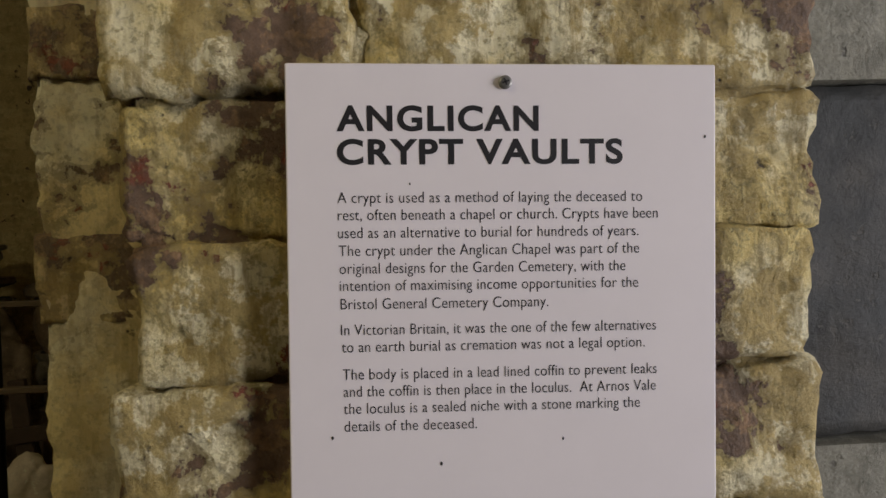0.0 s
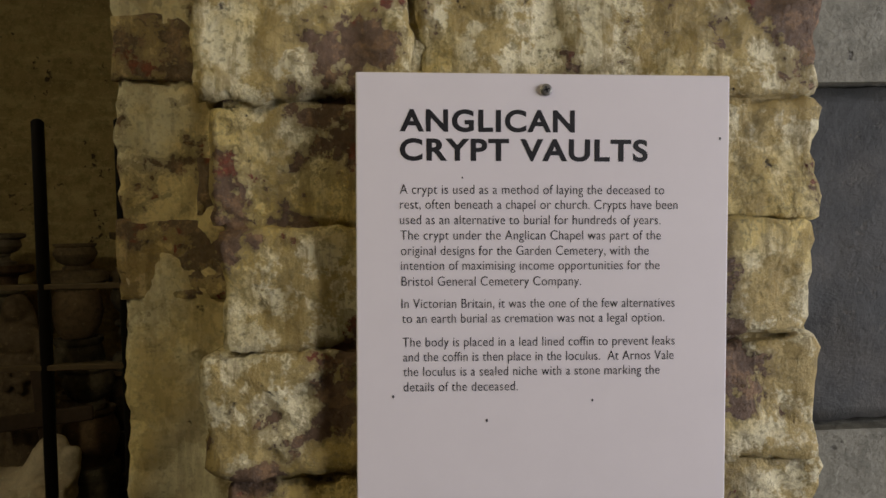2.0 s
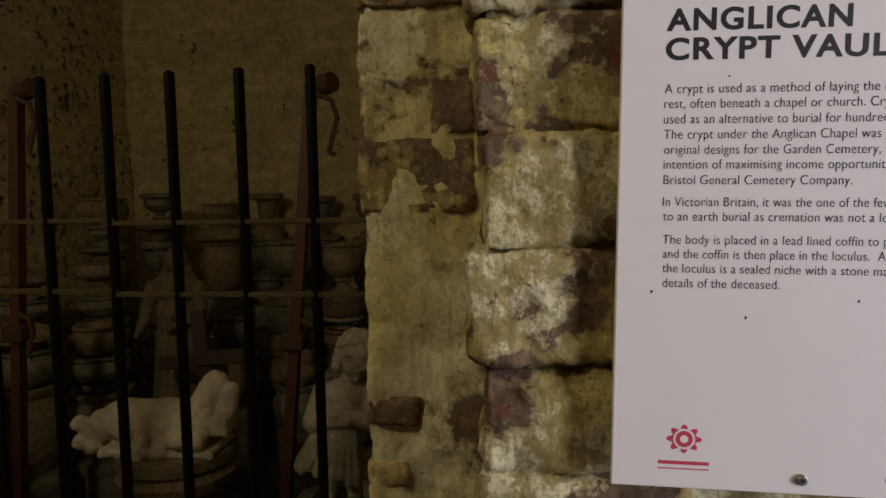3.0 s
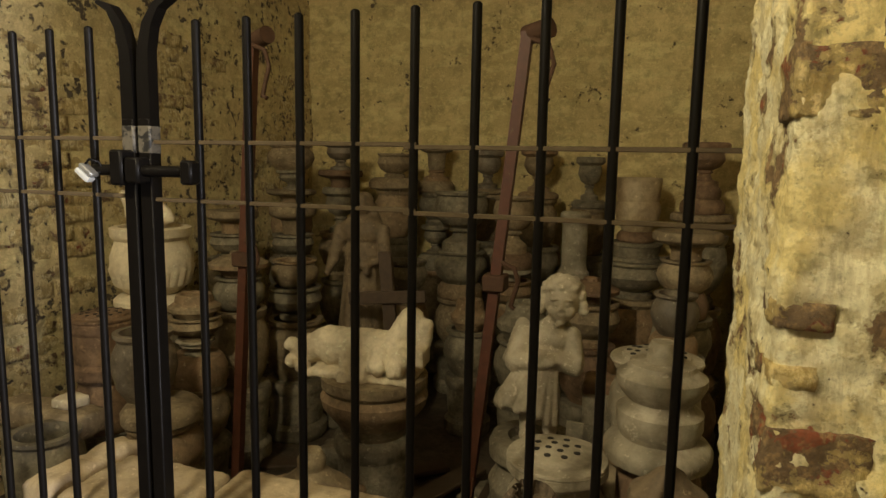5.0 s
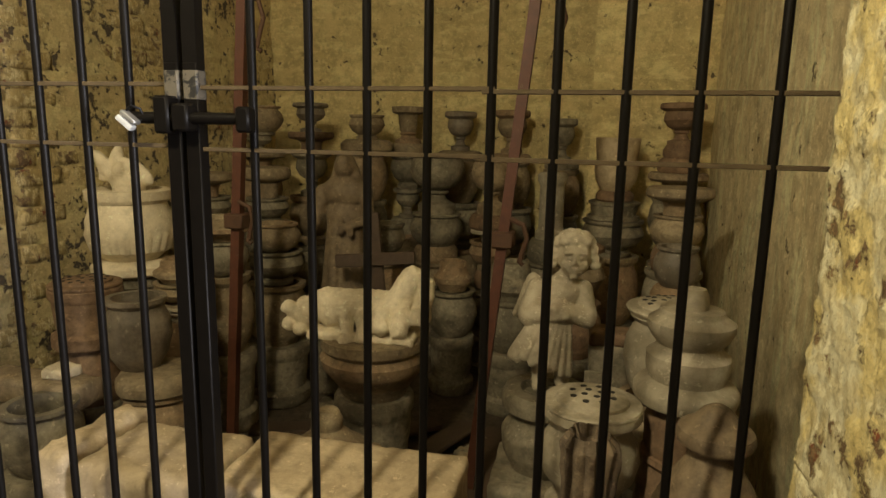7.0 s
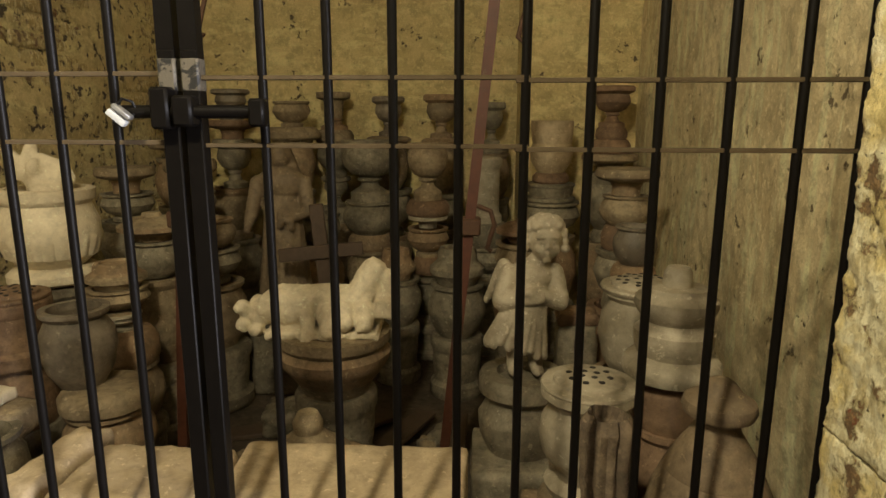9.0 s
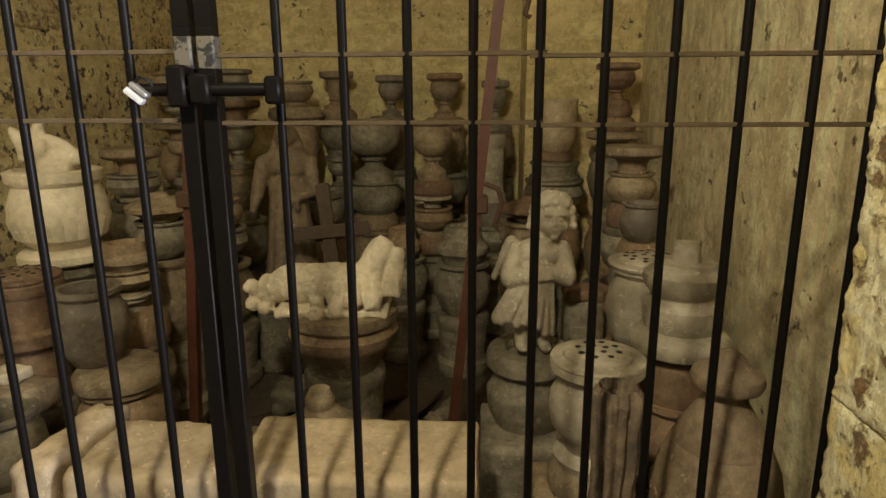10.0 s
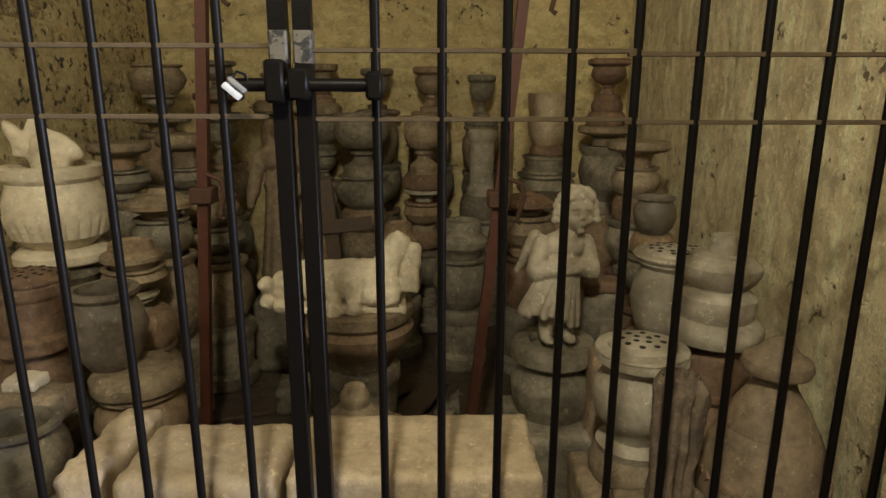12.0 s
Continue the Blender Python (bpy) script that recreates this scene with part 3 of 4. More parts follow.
block("plinth_block", (-0.63, 1.27, 0), (-0.42, 1.48, 0.34), SANDSTONE, "squared sandstone plinth block on the floor", seed=5)
vessel("ring_base", RING, -0.495, 1.375, 0.34, 0.105, 0.07, SANDSTONE, "round moulded sandstone ring under a pot", "stone base")
vessel("flower_pot", URNPOT, -0.495, 1.375, 0.41, 0.106, 0.25, PALE, "grey stone grave pot with a pierced flower lid", holes=2)
block("corbel_block", (-0.60, 1.05, 0), (-0.40, 1.22, 0.42), SANDSTONE, "carved stone corbel with worn ribs", seed=6, rough=0.012)
fl = thing("column_fragment", (-0.502, 1.135, 0.42), "broken fluted column stump of dark weathered stone", "column stump")
part("shaft", lathe([(0, 0), (0.030, 0), (0.032, 0.06), (0.041, 0.270), (0.036, 0.292), (0.022, 0.268), (0, 0.262)], 96, 0.30, 7.0, 11, 0.011, (0.0, 0.285)), BROWNSTONE, fl)
vessel("round_pot", POT, -0.292, 1.45, 0.30, 0.098, 0.24, TERRA, "amber brown terracotta pot under an urn")
vessel("plinth_drum", BLOCKPOT, -0.292, 1.45, 0.0, 0.10, 0.30, GREY, "round grey stone drum on the floor", "stone base")
vessel("ring_base", RING, -0.292, 1.45, 0.54, 0.086, 0.125, TERRA, "amber terracotta drum under an urn", "stone base")
RINGURN = [(0, 0), (0.96, 0), (1.0, 0.05), (1.0, 0.11), (0.92, 0.16), (0.72, 0.20), (0.80, 0.30), (0.80, 0.42), (0.62, 0.48), (0.60, 0.51), (0.74, 0.58), (0.83, 0.66), (0.82, 0.72), (0.68, 0.76), (0.62, 0.78), (0.60, 0.82), (0.30, 0.83), (0.28, 0.95), (0.22, 1.0), (0, 1.0)]
SPLITS[id(RINGURN)] = [(0.20, "ring"), (0.51, "body"), (0.82, "collar"), (1.0, "knob")]
vessel("stone_urn", RINGURN, -0.297, 1.45, 0.665, 0.110, 0.25, PALE, "upturned grey stone urn with heavy rings and a knob", seg=56)
vessel("plinth_drum", BLOCKPOT, -0.325, 1.725, 0.0, 0.12, 0.33, GREY, "round grey stone drum on the floor", "stone base")
vessel("round_pot", POT, -0.325, 1.725, 0.33, 0.11, 0.22, SANDSTONE, "round-bellied sandstone pot under a flower pot")
vessel("flower_pot", POT, -0.305, 1.71, 0.55, 0.112, 0.245, PALE, "grey stone pot with a pierced flower lid", holes=3)
block("tile_fragment", (-0.50, 1.90, 0.62), (-0.38, 2.00, 0.66), TERRA, "broken orange terracotta tile lying on a pot", "tile", 0.012, 0.006, 0.008, 33.0)
block("plinth_block", (-0.50, 1.90, 0.0), (-0.38, 2.00, 0.62), GREY, "narrow upright grey stone block", seed=34.0)
block("plinth_block", (-0.755, 1.62, 0), (-0.49, 1.90, 0.285), GREY, "square moulded grey stone plinth under a pot", seed=21.0)
vessel("stone_pot", [(0, 0), (0.8, 0), (0.96, 0.2), (1.0, 0.45), (0.82, 0.62), (0.8, 0.68), (1.02, 0.78), (1.02, 0.92), (0.94, 1.0), (0.6, 1.0), (0.55, 0.9), (0, 0.88)], -0.613, 1.79, 0.285, 0.124, 0.235, GREY, "squat grey stone pot that carries a carved child")

# back tiers of urns
SAND_CUP, SAND_BOWL = "sandstone goblet urn on a narrow foot", "rounded sandstone bowl urn"
back = [
    (-1.594, 3.75, [(BLOCKPOT, 0.125, 0.314, GREY), (POT, 0.125, 0.314, SANDSTONE), (RING, 0.109, 0.092, GREY), (CUP, 0.088, 0.177, GREY), (BOWL, 0.106, 0.196, GREY), (RING, 0.112, 0.071, SANDSTONE), (VASE, 0.098, 0.212, SANDSTONE)]),
    (-1.282, 3.78, [(BLOCKPOT, 0.14, 0.274, GREY), (POT, 0.14, 0.274, SANDSTONE), (BOWL, 0.14, 0.274, GREY), (POT, 0.12, 0.274, SANDSTONE), (RING, 0.13, 0.032, SANDSTONE), (CUP, 0.094, 0.225, DARKPOT)]),
    (-1.340, 3.45, [(BLOCKPOT, 0.14, 0.264, GREY), (POT, 0.14, 0.264, SANDSTONE), (RING, 0.126, 0.088, SANDSTONE), (POT, 0.15, 0.178, GREY), (TULIP, 0.150, 0.323, GREY)]),
    (-0.974, 3.75, [(BLOCKPOT, 0.135, 0.269, GREY), (POT, 0.135, 0.269, SANDSTONE), (BOWL, 0.135, 0.269, GREY), (POT, 0.12, 0.269, SANDSTONE), (RING, 0.117, 0.042, SANDSTONE), (CUP, 0.103, 0.245, SANDSTONE)]),
    (-1.012, 3.28, [(BLOCKPOT, 0.14, 0.179, GREY), (BOWL, 0.144, 0.259, GREY), (RING, 0.077, 0.092, TERRA), (BOWL, 0.109, 0.15, SANDSTONE), (DISH, 0.102, 0.065, PALE), (RING, 0.111, 0.079, TERRA), (TULIP, 0.104, 0.286, SANDSTONE)]),
    (-0.686, 3.75, [(BLOCKPOT, 0.112, 0.259, GREY), (POT, 0.112, 0.259, SANDSTONE), (BOWL, 0.112, 0.259, GREY), (POT, 0.112, 0.259, SANDSTONE), (RING, 0.097, 0.045, GREY), (CUP, 0.08, 0.239, GREY)]),
    (-0.709, 3.36, [(BLOCKPOT, 0.14, 0.397, GREY), (BOWL, 0.132, 0.18, GREY), (RING, 0.115, 0.122, GREY), (COLUMN, 0.079, 0.341, PALE)]),
    (-0.406, 3.15, [(BLOCKPOT, 0.14, 0.335, GREY), (POT, 0.14, 0.335, SANDSTONE), (BOWL, 0.148, 0.171, GREY), (BLOCKPOT, 0.12, 0.088, GREY), (RING, 0.087, 0.049, TERRA), (BELL, 0.102, 0.245, SLAB)]),
    (-0.135, 3.12, [(BLOCKPOT, 0.125, 0.326, GREY), (POT, 0.12, 0.326, SANDSTONE), (BOWL, 0.12, 0.326, GREY), (DISH, 0.132, 0.093, SANDSTONE), (RING, 0.094, 0.066, TERRA), (RING, 0.074, 0.057, TERRA), (CUP, 0.099, 0.186, TERRA)]),
    (-0.224, 2.34, [(BLOCKPOT, 0.13, 0.30, GREY), (POT, 0.13, 0.26, TERRA), (BOWL, 0.10, 0.214, GREY), (RING, 0.08, 0.087, TERRA), (POT, 0.091, 0.107, SANDSTONE), (DISH, 0.112, 0.094, SANDSTONE)]),
    (-0.259, 2.02, [(BLOCKPOT, 0.12, 0.30, SANDSTONE), (POT, 0.11, 0.25, TERRA), (BOWL, 0.095, 0.176, GREY), (RING, 0.07, 0.064, SANDSTONE), (POT, 0.068, 0.121, DARKPOT)]),
    (-1.782, 3.55, [(BLOCKPOT, 0.12, 0.279, GREY), (POT, 0.12, 0.279, SANDSTONE), (BOWL, 0.12, 0.279, GREY), (POT, 0.12, 0.279, SANDSTONE), (RING, 0.150, 0.067, SANDSTONE), (BOWL, 0.103, 0.138, SANDSTONE)]),
    (-2.08, 3.45, [(BLOCKPOT, 0.13, 0.30, GREY), (POT, 0.13, 0.28, GREY), (BOWL, 0.13, 0.28, SANDSTONE), (CUP, 0.11, 0.26, GREY), (DISH, 0.13, 0.10, TERRA), (CUP, 0.10, 0.16, DARKPOT)]),
    (-2.33, 3.32, [(BLOCKPOT, 0.12, 0.257, GREY), (POT, 0.12, 0.257, SANDSTONE), (BOWL, 0.12, 0.257, GREY), (POT, 0.12, 0.257, SANDSTONE), (DISH, 0.14, 0.076, SANDSTONE), (CUP, 0.084, 0.11, GREY), (POT, 0.133, 0.143, SANDSTONE)]),
    (-2.095, 2.95, [(BLOCKPOT, 0.125, 0.257, GREY), (POT, 0.125, 0.257, SANDSTONE), (BOWL, 0.125, 0.257, GREY), (BOWL, 0.109, 0.125, GREY), (DISH, 0.118, 0.148, SANDSTONE)]),
    (-2.245, 2.66, [(BLOCKPOT, 0.127, 0.268, GREY), (POT, 0.127, 0.268, SANDSTONE), (BOWL, 0.127, 0.268, GREY), (BOWL, 0.11, 0.117, GREY), (DISH, 0.119, 0.11, SANDSTONE)]),
    (-1.954, 2.30, [(BLOCKPOT, 0.122, 0.327, GREY), (POT, 0.122, 0.327, SANDSTONE), (POT, 0.106, 0.137, GREY), (COVER, 0.121, 0.103, SANDSTONE)]),
    (-1.870, 2.60, [(BLOCKPOT, 0.139, 0.277, GREY), (POT, 0.139, 0.277, SANDSTONE), (BOWL, 0.121, 0.149, GREY), (POT, 0.108, 0.12, SANDSTONE)]),
    (-1.930, 2.00, [(BLOCKPOT, 0.12, 0.216, GREY), (POT, 0.12, 0.216, SANDSTONE), (RING, 0.115, 0.112, SANDSTONE), (CUP, 0.069, 0.06, PALE), (BOWL, 0.099, 0.088, SANDSTONE), (LIDPOT, 0.094, 0.083, SANDSTONE)]),
    (-0.56, 2.72, [(BLOCKPOT, 0.12, 0.30, GREY), (POT, 0.12, 0.24, TERRA), (BOWL, 0.12, 0.18, SANDSTONE), (COVER, 0.115, 0.10, TERRA)]),
    (-0.84, 2.78, [(BLOCKPOT, 0.12, 0.28, GREY), (POT, 0.13, 0.24, GREY), (LIDPOT, 0.12, 0.16, GREY)]),
    (-1.56, 3.20, [(BLOCKPOT, 0.12, 0.30, GREY), (POT, 0.12, 0.26, SANDSTONE), (BOWL, 0.11, 0.20, GREY)]),
    (-1.13, 2.92, [(BLOCKPOT, 0.11, 0.28, GREY), (POT, 0.12, 0.22, GREY), (LIDPOT, 0.09, 0.14, SANDSTONE)]),
]
LABELS = {id(BLOCKPOT): ("stone_drum", "round moulded stone drum under stacked urns"), id(POT): ("round_pot", "round-bellied stone grave pot"), id(RING): ("ring_base", "moulded ring between stacked urns"),
          id(CUP): ("goblet_urn", SAND_CUP), id(BOWL): ("bowl_urn", SAND_BOWL), id(COLUMN): ("baluster", "short plain grey stone column"),
          id(DISH): ("stone_dish", "shallow stone dish on a foot"), id(VASE): ("stone_vase", "slender sandstone vase with a spreading rim"), id(TULIP): ("goblet_urn", "tall stone goblet urn on a square-edged foot"),
          id(BELL): ("flower_pot", "plain bell-shaped sandstone flowerpot on a terracotta ring"), id(COVER): ("urn_cover", "wide dusty stone urn cover"), id(LIDPOT): ("lidded_pot", "squat necked stone grave pot")}
for x, y, items in back:
    stack(x, y, 0.0, [(LABELS[id(p)][0], p, r, h, mat, LABELS[id(p)][1]) for p, r, h, mat in items])

# left of the gate
stack(-2.19, 2.08, 0.0, [("stone_drum", BLOCKPOT, 0.13, 0.36, GREY, "round grey stone drum on the floor"), ("baluster", COLUMN, 0.12, 0.33, GREY, "short round grey pedestal"), ("ring_base", RING, 0.145, 0.055, WHITE, "pale round moulded ring under an urn")])
WHITEURN = [(0, 0), (0.62, 0), (0.88, 0.14), (1.0, 0.38), (1.0, 0.56), (0.90, 0.72), (0.86, 0.80), (0.96, 0.86), (0.98, 0.98), (0.9, 1.0), (0.78, 1.0), (0.74, 0.9), (0, 0.86)]
SPLITS[id(WHITEURN)] = [(0.14, "foot"), (0.80, "bowl"), (1.0, "rim")]
vessel("white_urn", WHITEURN, -2.19, 2.08, 0.745, 0.152, 0.262, WHITE, "pale carved marble urn with a gadrooned belly", seg=96, lobes=(24, 0.006, (0.03, 0.11)))
stack(-2.13, 1.775, 0.0, [("stone_drum", BLOCKPOT, 0.11, 0.32, GREY, "round grey stone drum on the floor"), ("ring_base", RING, 0.10, 0.19, TERRA, "brown terracotta drum under a pot")])
vessel("flower_pot", BLOCKPOT, -2.13, 1.775, 0.51, 0.112, 0.205, TERRA, "brown grave pot with a pierced flower lid", holes=3)
stack(-1.80, 1.68, 0.0, [("stone_drum", BLOCKPOT, 0.12, 0.24, SANDSTONE, "round sandstone drum on the floor"), ("round_pot", POT, 0.125, 0.19, SANDSTONE, "wide sandstone pot under a slab"), ("ring_base", RING, 0.125, 0.065, SANDSTONE, "round sandstone disc under a pot")])
vessel("round_pot", POT, -1.865, 1.68, 0.497, 0.10, 0.222, DARKPOT, "brown glazed round pot with an open mouth")
stack(-1.945, 1.38, 0.0, [("stone_drum", BLOCKPOT, 0.11, 0.30, GREY, "round grey stone drum on the floor"), ("round_pot", POT, 0.105, 0.19, GREY, "squat grey stone pot on a drum")])
block("stone_bar", (-2.26, 1.455, 0.432), (-1.90, 1.57, 0.503), SANDSTONE, "long sandstone bar laid across pots", "stone slab", 0.014, 0.006, 0.012, 7.0)
block("stone_drum", (-2.24, 1.46, 0), (-2.04, 1.64, 0.43), GREY, "squared grey stone block on the floor", seed=8.0)
block("stone_chip", (-2.05, 1.49, 0.503), (-1.965, 1.56, 0.535), WHITE, "small pale chip of carved stone", "stone fragment", 0.008, 0.006, 0.008, 9.0)
vessel("pointed_finial", [(0, 0), (1.0, 0), (1.0, 0.16), (0.7, 0.34), (0.34, 0.6), (0.36, 0.8), (0.24, 1.0), (0, 1.0)], -1.18, 1.55, 0.36, 0.11, 0.13, SANDSTONE, "pale pointed urn lid lying on rubble", "stone lid")
block("rubble_block", (-1.34, 1.44, 0), (-1.06, 1.66, 0.36), SANDSTONE, "rough block of broken stone", seed=11.0, rough=0.02, rnd=0.03)
stack(-1.225, 2.06, 0.0, [("stone_drum", BLOCKPOT, 0.14, 0.33, GREY, "round grey stone drum on the floor")])
BASIN = [(0, 0), (0.6, 0), (0.7, 0.2), (0.96, 0.5), (1.0, 0.66), (0.9, 0.76), (0.98, 0.84), (0.98, 1.0), (0, 1.0)]
SPLITS[id(BASIN)] = [(0.2, "foot"), (0.76, "bowl"), (1.0, "rim")]
vessel("stone_basin", BASIN, -1.225, 2.06, 0.33, 0.188, 0.21, SANDSTONE, "round sandstone basin that carries a carved animal", "basin")


# ---- carved figures ----
def cherub():
    bm, hx, hz = bmesh.new(), 0.050, 0.392
    blob(bm, (hx, 0, hz), (0.047, 0.050, 0.056), (8, 0, 0))
    blob(bm, (hx, -0.016, hz - 0.022), (0.039, 0.036, 0.036))
    # loose curls over brow, crown and sides
    for k in range(46):
        a, e = k * 2.39996, math.asin(1 - 1.05 * (k + 0.5) / 46)
        x, y, z = math.cos(a) * math.cos(e), math.sin(a) * math.cos(e), math.sin(e)
        if y < -0.35 and z < 0.52:
            continue
        r = 0.013 + 0.005 * ((k * 0.37) % 1)
        blob(bm, (hx + 0.053 * x, 0.008 + 0.051 * y, hz + 0.008 + 0.056 * z), (r, r, r * 0.8), (0, 0, k * 40), 2)
    for s in (-1, 1):
        for m in range(3):
            blob(bm, (hx + s * (0.052 + 0.004 * m), 0.004, hz + 0.012 - 0.020 * m), (0.015, 0.017, 0.014), sub=2)
        blob(bm, (hx + s * 0.019, -0.045, hz + 0.012), (0.015, 0.008, 0.0045), (0, s * 10, 0))
        blob(bm, (hx + s * 0.017, -0.044, hz - 0.002), (0.0075, 0.006, 0.0042))
        blob(bm, (hx + s * 0.020, -0.036, hz - 0.022), (0.016, 0.014, 0.015))
        blob(bm, (hx + s * 0.0045, -0.053, hz - 0.016), (0.005, 0.005, 0.004))
    limb(bm, (hx, -0.048, hz + 0.008), (hx, -0.056, hz - 0.012), 0.0045, 0.006)
    blob(bm, (hx, -0.050, hz - 0.031), (0.011, 0.006, 0.0032))
    blob(bm, (hx, -0.048, hz - 0.038), (0.009, 0.006, 0.0034))
    blob(bm, (hx, -0.042, hz - 0.052), (0.012, 0.011, 0.009))
    limb(bm, (hx - 0.004, 0.006, hz - 0.045), (0.026, 0.006, 0.312), 0.025, 0.036)
    blob(bm, (0.018, 0.004, 0.288), (0.088, 0.050, 0.042))
    blob(bm, (0.008, 0.0, 0.235), (0.072, 0.054, 0.062))
    # folded arms in loose sleeves
    for s in (-1, 1):
        limb(bm, (0.018 + s * 0.078, 0.0, 0.290), (0.012 + s * 0.098, -0.022, 0.226), 0.034, 0.033)
        limb(bm, (0.012 + s * 0.096, -0.030, 0.222), (0.012 - s * 0.012, -0.074, 0.246 + 0.008 * s), 0.033, 0.019)
        blob(bm, (0.012 - s * 0.022, -0.078, 0.248 + 0.010 * s), (0.018, 0.013, 0.013))
        limb(bm, (0.07 * s, 0.045, 0.30), (0.125 * s, 0.06, 0.20), 0.028, 0.013)
    # legs and feet
        limb(bm, (s * 0.034, -0.004, 0.13), (s * 0.038, -0.014, 0.030), 0.036, 0.026)
        blob(bm, (s * 0.040, -0.034, 0.014), (0.022, 0.038, 0.014))
    # skirt gathered to one side, in separate deep folds
    limb(bm, (0.004, 0.0, 0.21), (-0.020, 0.0, 0.10), 0.058, 0.056)
    for k in range(8):
        t = k / 7
        limb(bm, (-0.034 + 0.085 * t, -0.052 - 0.010 * math.sin(t * 3.1), 0.225), (-0.116 + 0.172 * t, -0.056 - 0.016 * math.sin(t * 3.1), 0.100 - 0.045 * t * t + 0.012 * (k % 2)), 0.009, 0.0145, 26)
    limb(bm, (-0.070, -0.03, 0.18), (-0.128, -0.036, 0.105), 0.026, 0.022, 14)
    for v in bm.verts:
        if v.co.z < 0.335:
            v.co.x *= 0.84
    return bm


carved("cherub_statue", cherub(), FIGURE, (-0.607, 1.815, 0.512), 6, "weathered grey stone statue of a curly-haired winged child with folded arms", "statue", 0.0034, 0.0035)


def robed():
    bm = bmesh.new()
    blob(bm, (0, 0, 0.735), (0.040, 0.045, 0.055))
    blob(bm, (0, 0.02, 0.735), (0.052, 0.048, 0.062))
    limb(bm, (-0.03, 0.03, 0.72), (-0.07, 0.03, 0.60), 0.03, 0.035)
    limb(bm, (0.03, 0.03, 0.72), (0.07, 0.03, 0.60), 0.03, 0.035)
    blob(bm, (0, 0, 0.62), (0.105, 0.06, 0.075))
    blob(bm, (0, 0, 0.50), (0.085, 0.06, 0.11))
    for k in range(12):
        a = 2 * math.pi * k / 12
        limb(bm, (0.06 * math.cos(a), 0.045 * math.sin(a), 0.46), (0.105 * math.cos(a), 0.085 * math.sin(a), 0.02), 0.026, 0.028, 34)
    limb(bm, (0, 0, 0.45), (0, 0, 0.04), 0.06, 0.085)
    limb(bm, (-0.10, 0, 0.62), (-0.13, -0.03, 0.48), 0.034, 0.03)
    limb(bm, (-0.13, -0.03, 0.48), (-0.135, -0.09, 0.43), 0.026, 0.016)
    limb(bm, (0.10, 0, 0.62), (0.115, -0.03, 0.50), 0.034, 0.03)
    limb(bm, (0.115, -0.03, 0.50), (0.03, -0.085, 0.47), 0.026, 0.018)
    for k in range(9):
        blob(bm, (0.02 + 0.03 * math.cos(k * 2.1), -0.09, 0.47 + 0.035 * math.sin(k * 1.7)), (0.016, 0.014, 0.016), sub=2)
    return bm


block("plinth_block", (-1.76, 2.68, 0), (-1.52, 2.90, 0.34), GREY, "squared grey stone plinth block", seed=12.0)
carved("robed_statue", robed(), EARTHEN, (-1.60, 2.74, 0.34), 6, "weathered stone statue of a robed woman holding flowers", "statue", 0.006, 0.008)


def animal():
    bm = bmesh.new()
    limb(bm, (-0.10, 0, 0.085), (0.11, 0.01, 0.095), 0.064, 0.062, 12)
    limb(bm, (-0.12, 0.01, 0.12), (0.10, 0.01, 0.125), 0.040, 0.036, 12)
    # raised broken neck end, split by a deep cleft
    limb(bm, (0.13, 0.01, 0.12), (0.175, 0.015, 0.205), 0.050, 0.044, 9)
    limb(bm, (0.205, 0.01, 0.09), (0.225, 0.01, 0.185), 0.036, 0.030, 9)
    box(bm, (0.185, -0.060, 0.06), (0.242, 0.03, 0.125), 0.006, 1)
    # battered hanging end
    for k in range(14):
        blob(bm, (-0.20 - 0.055 * ((k * 0.618) % 1), -0.045 + 0.075 * ((k * 0.37) % 1), 0.02 + 0.085 * ((k * 0.29) % 1)), (0.026, 0.028, 0.024), (k * 31, k * 17, 0), 2)
    limb(bm, (-0.13, 0, 0.10), (-0.20, -0.01, 0.065), 0.058, 0.045)
    # folded legs over the rim
    for x, w, z in ((-0.035, 0.020, -0.010), (0.030, 0.026, 0.0), (0.085, 0.030, 0.036), (0.150, 0.026, 0.028)):
        limb(bm, (x, -0.040, 0.085), (x + 0.008, -0.082, z + 0.02), w + 0.010, w, 9)
        box(bm, (x - w * 0.8, -0.100, z), (x + w, -0.05, z + 0.05), 0.006, 1)
    box(bm, (-0.17, -0.085, -0.004), (0.20, 0.09, 0.026), 0.008, 1)
    return bm


carved("animal_statue", animal(), WHITE, (-1.262, 2.03, 0.542), 3, "pale broken stone carving of a headless lying lamb", "statue", 0.0042, 0.014)


def fragment():
    bm = bmesh.new()
    limb(bm, (0.01, 0, 0.0), (-0.005, 0, 0.085), 0.048, 0.036)
    blob(bm, (-0.055, -0.005, 0.105), (0.026, 0.028, 0.082), (0, -32, 0))
    blob(bm, (-0.020, 0.004, 0.135), (0.024, 0.026, 0.060), (0, 14, 0))
    blob(bm, (0.055, 0.0, 0.095), (0.078, 0.022, 0.036), (0, 34, 0))
    box(bm, (0.015, -0.034, 0.020), (0.082, 0.020, 0.082), 0.006, 1)
    box(bm, (-0.080, -0.028, 0.060), (-0.035, 0.016, 0.122), 0.006, 1)
    blob(bm, (-0.002, -0.030, 0.10), (0.022, 0.018, 0.040), (0, 20, 0))
    return bm


carved("carved_fragment", fragment(), WHITE, (-2.21, 2.08, 0.972), 10, "broken pale carving standing in the marble urn", "stone fragment", 0.006, 0.012)

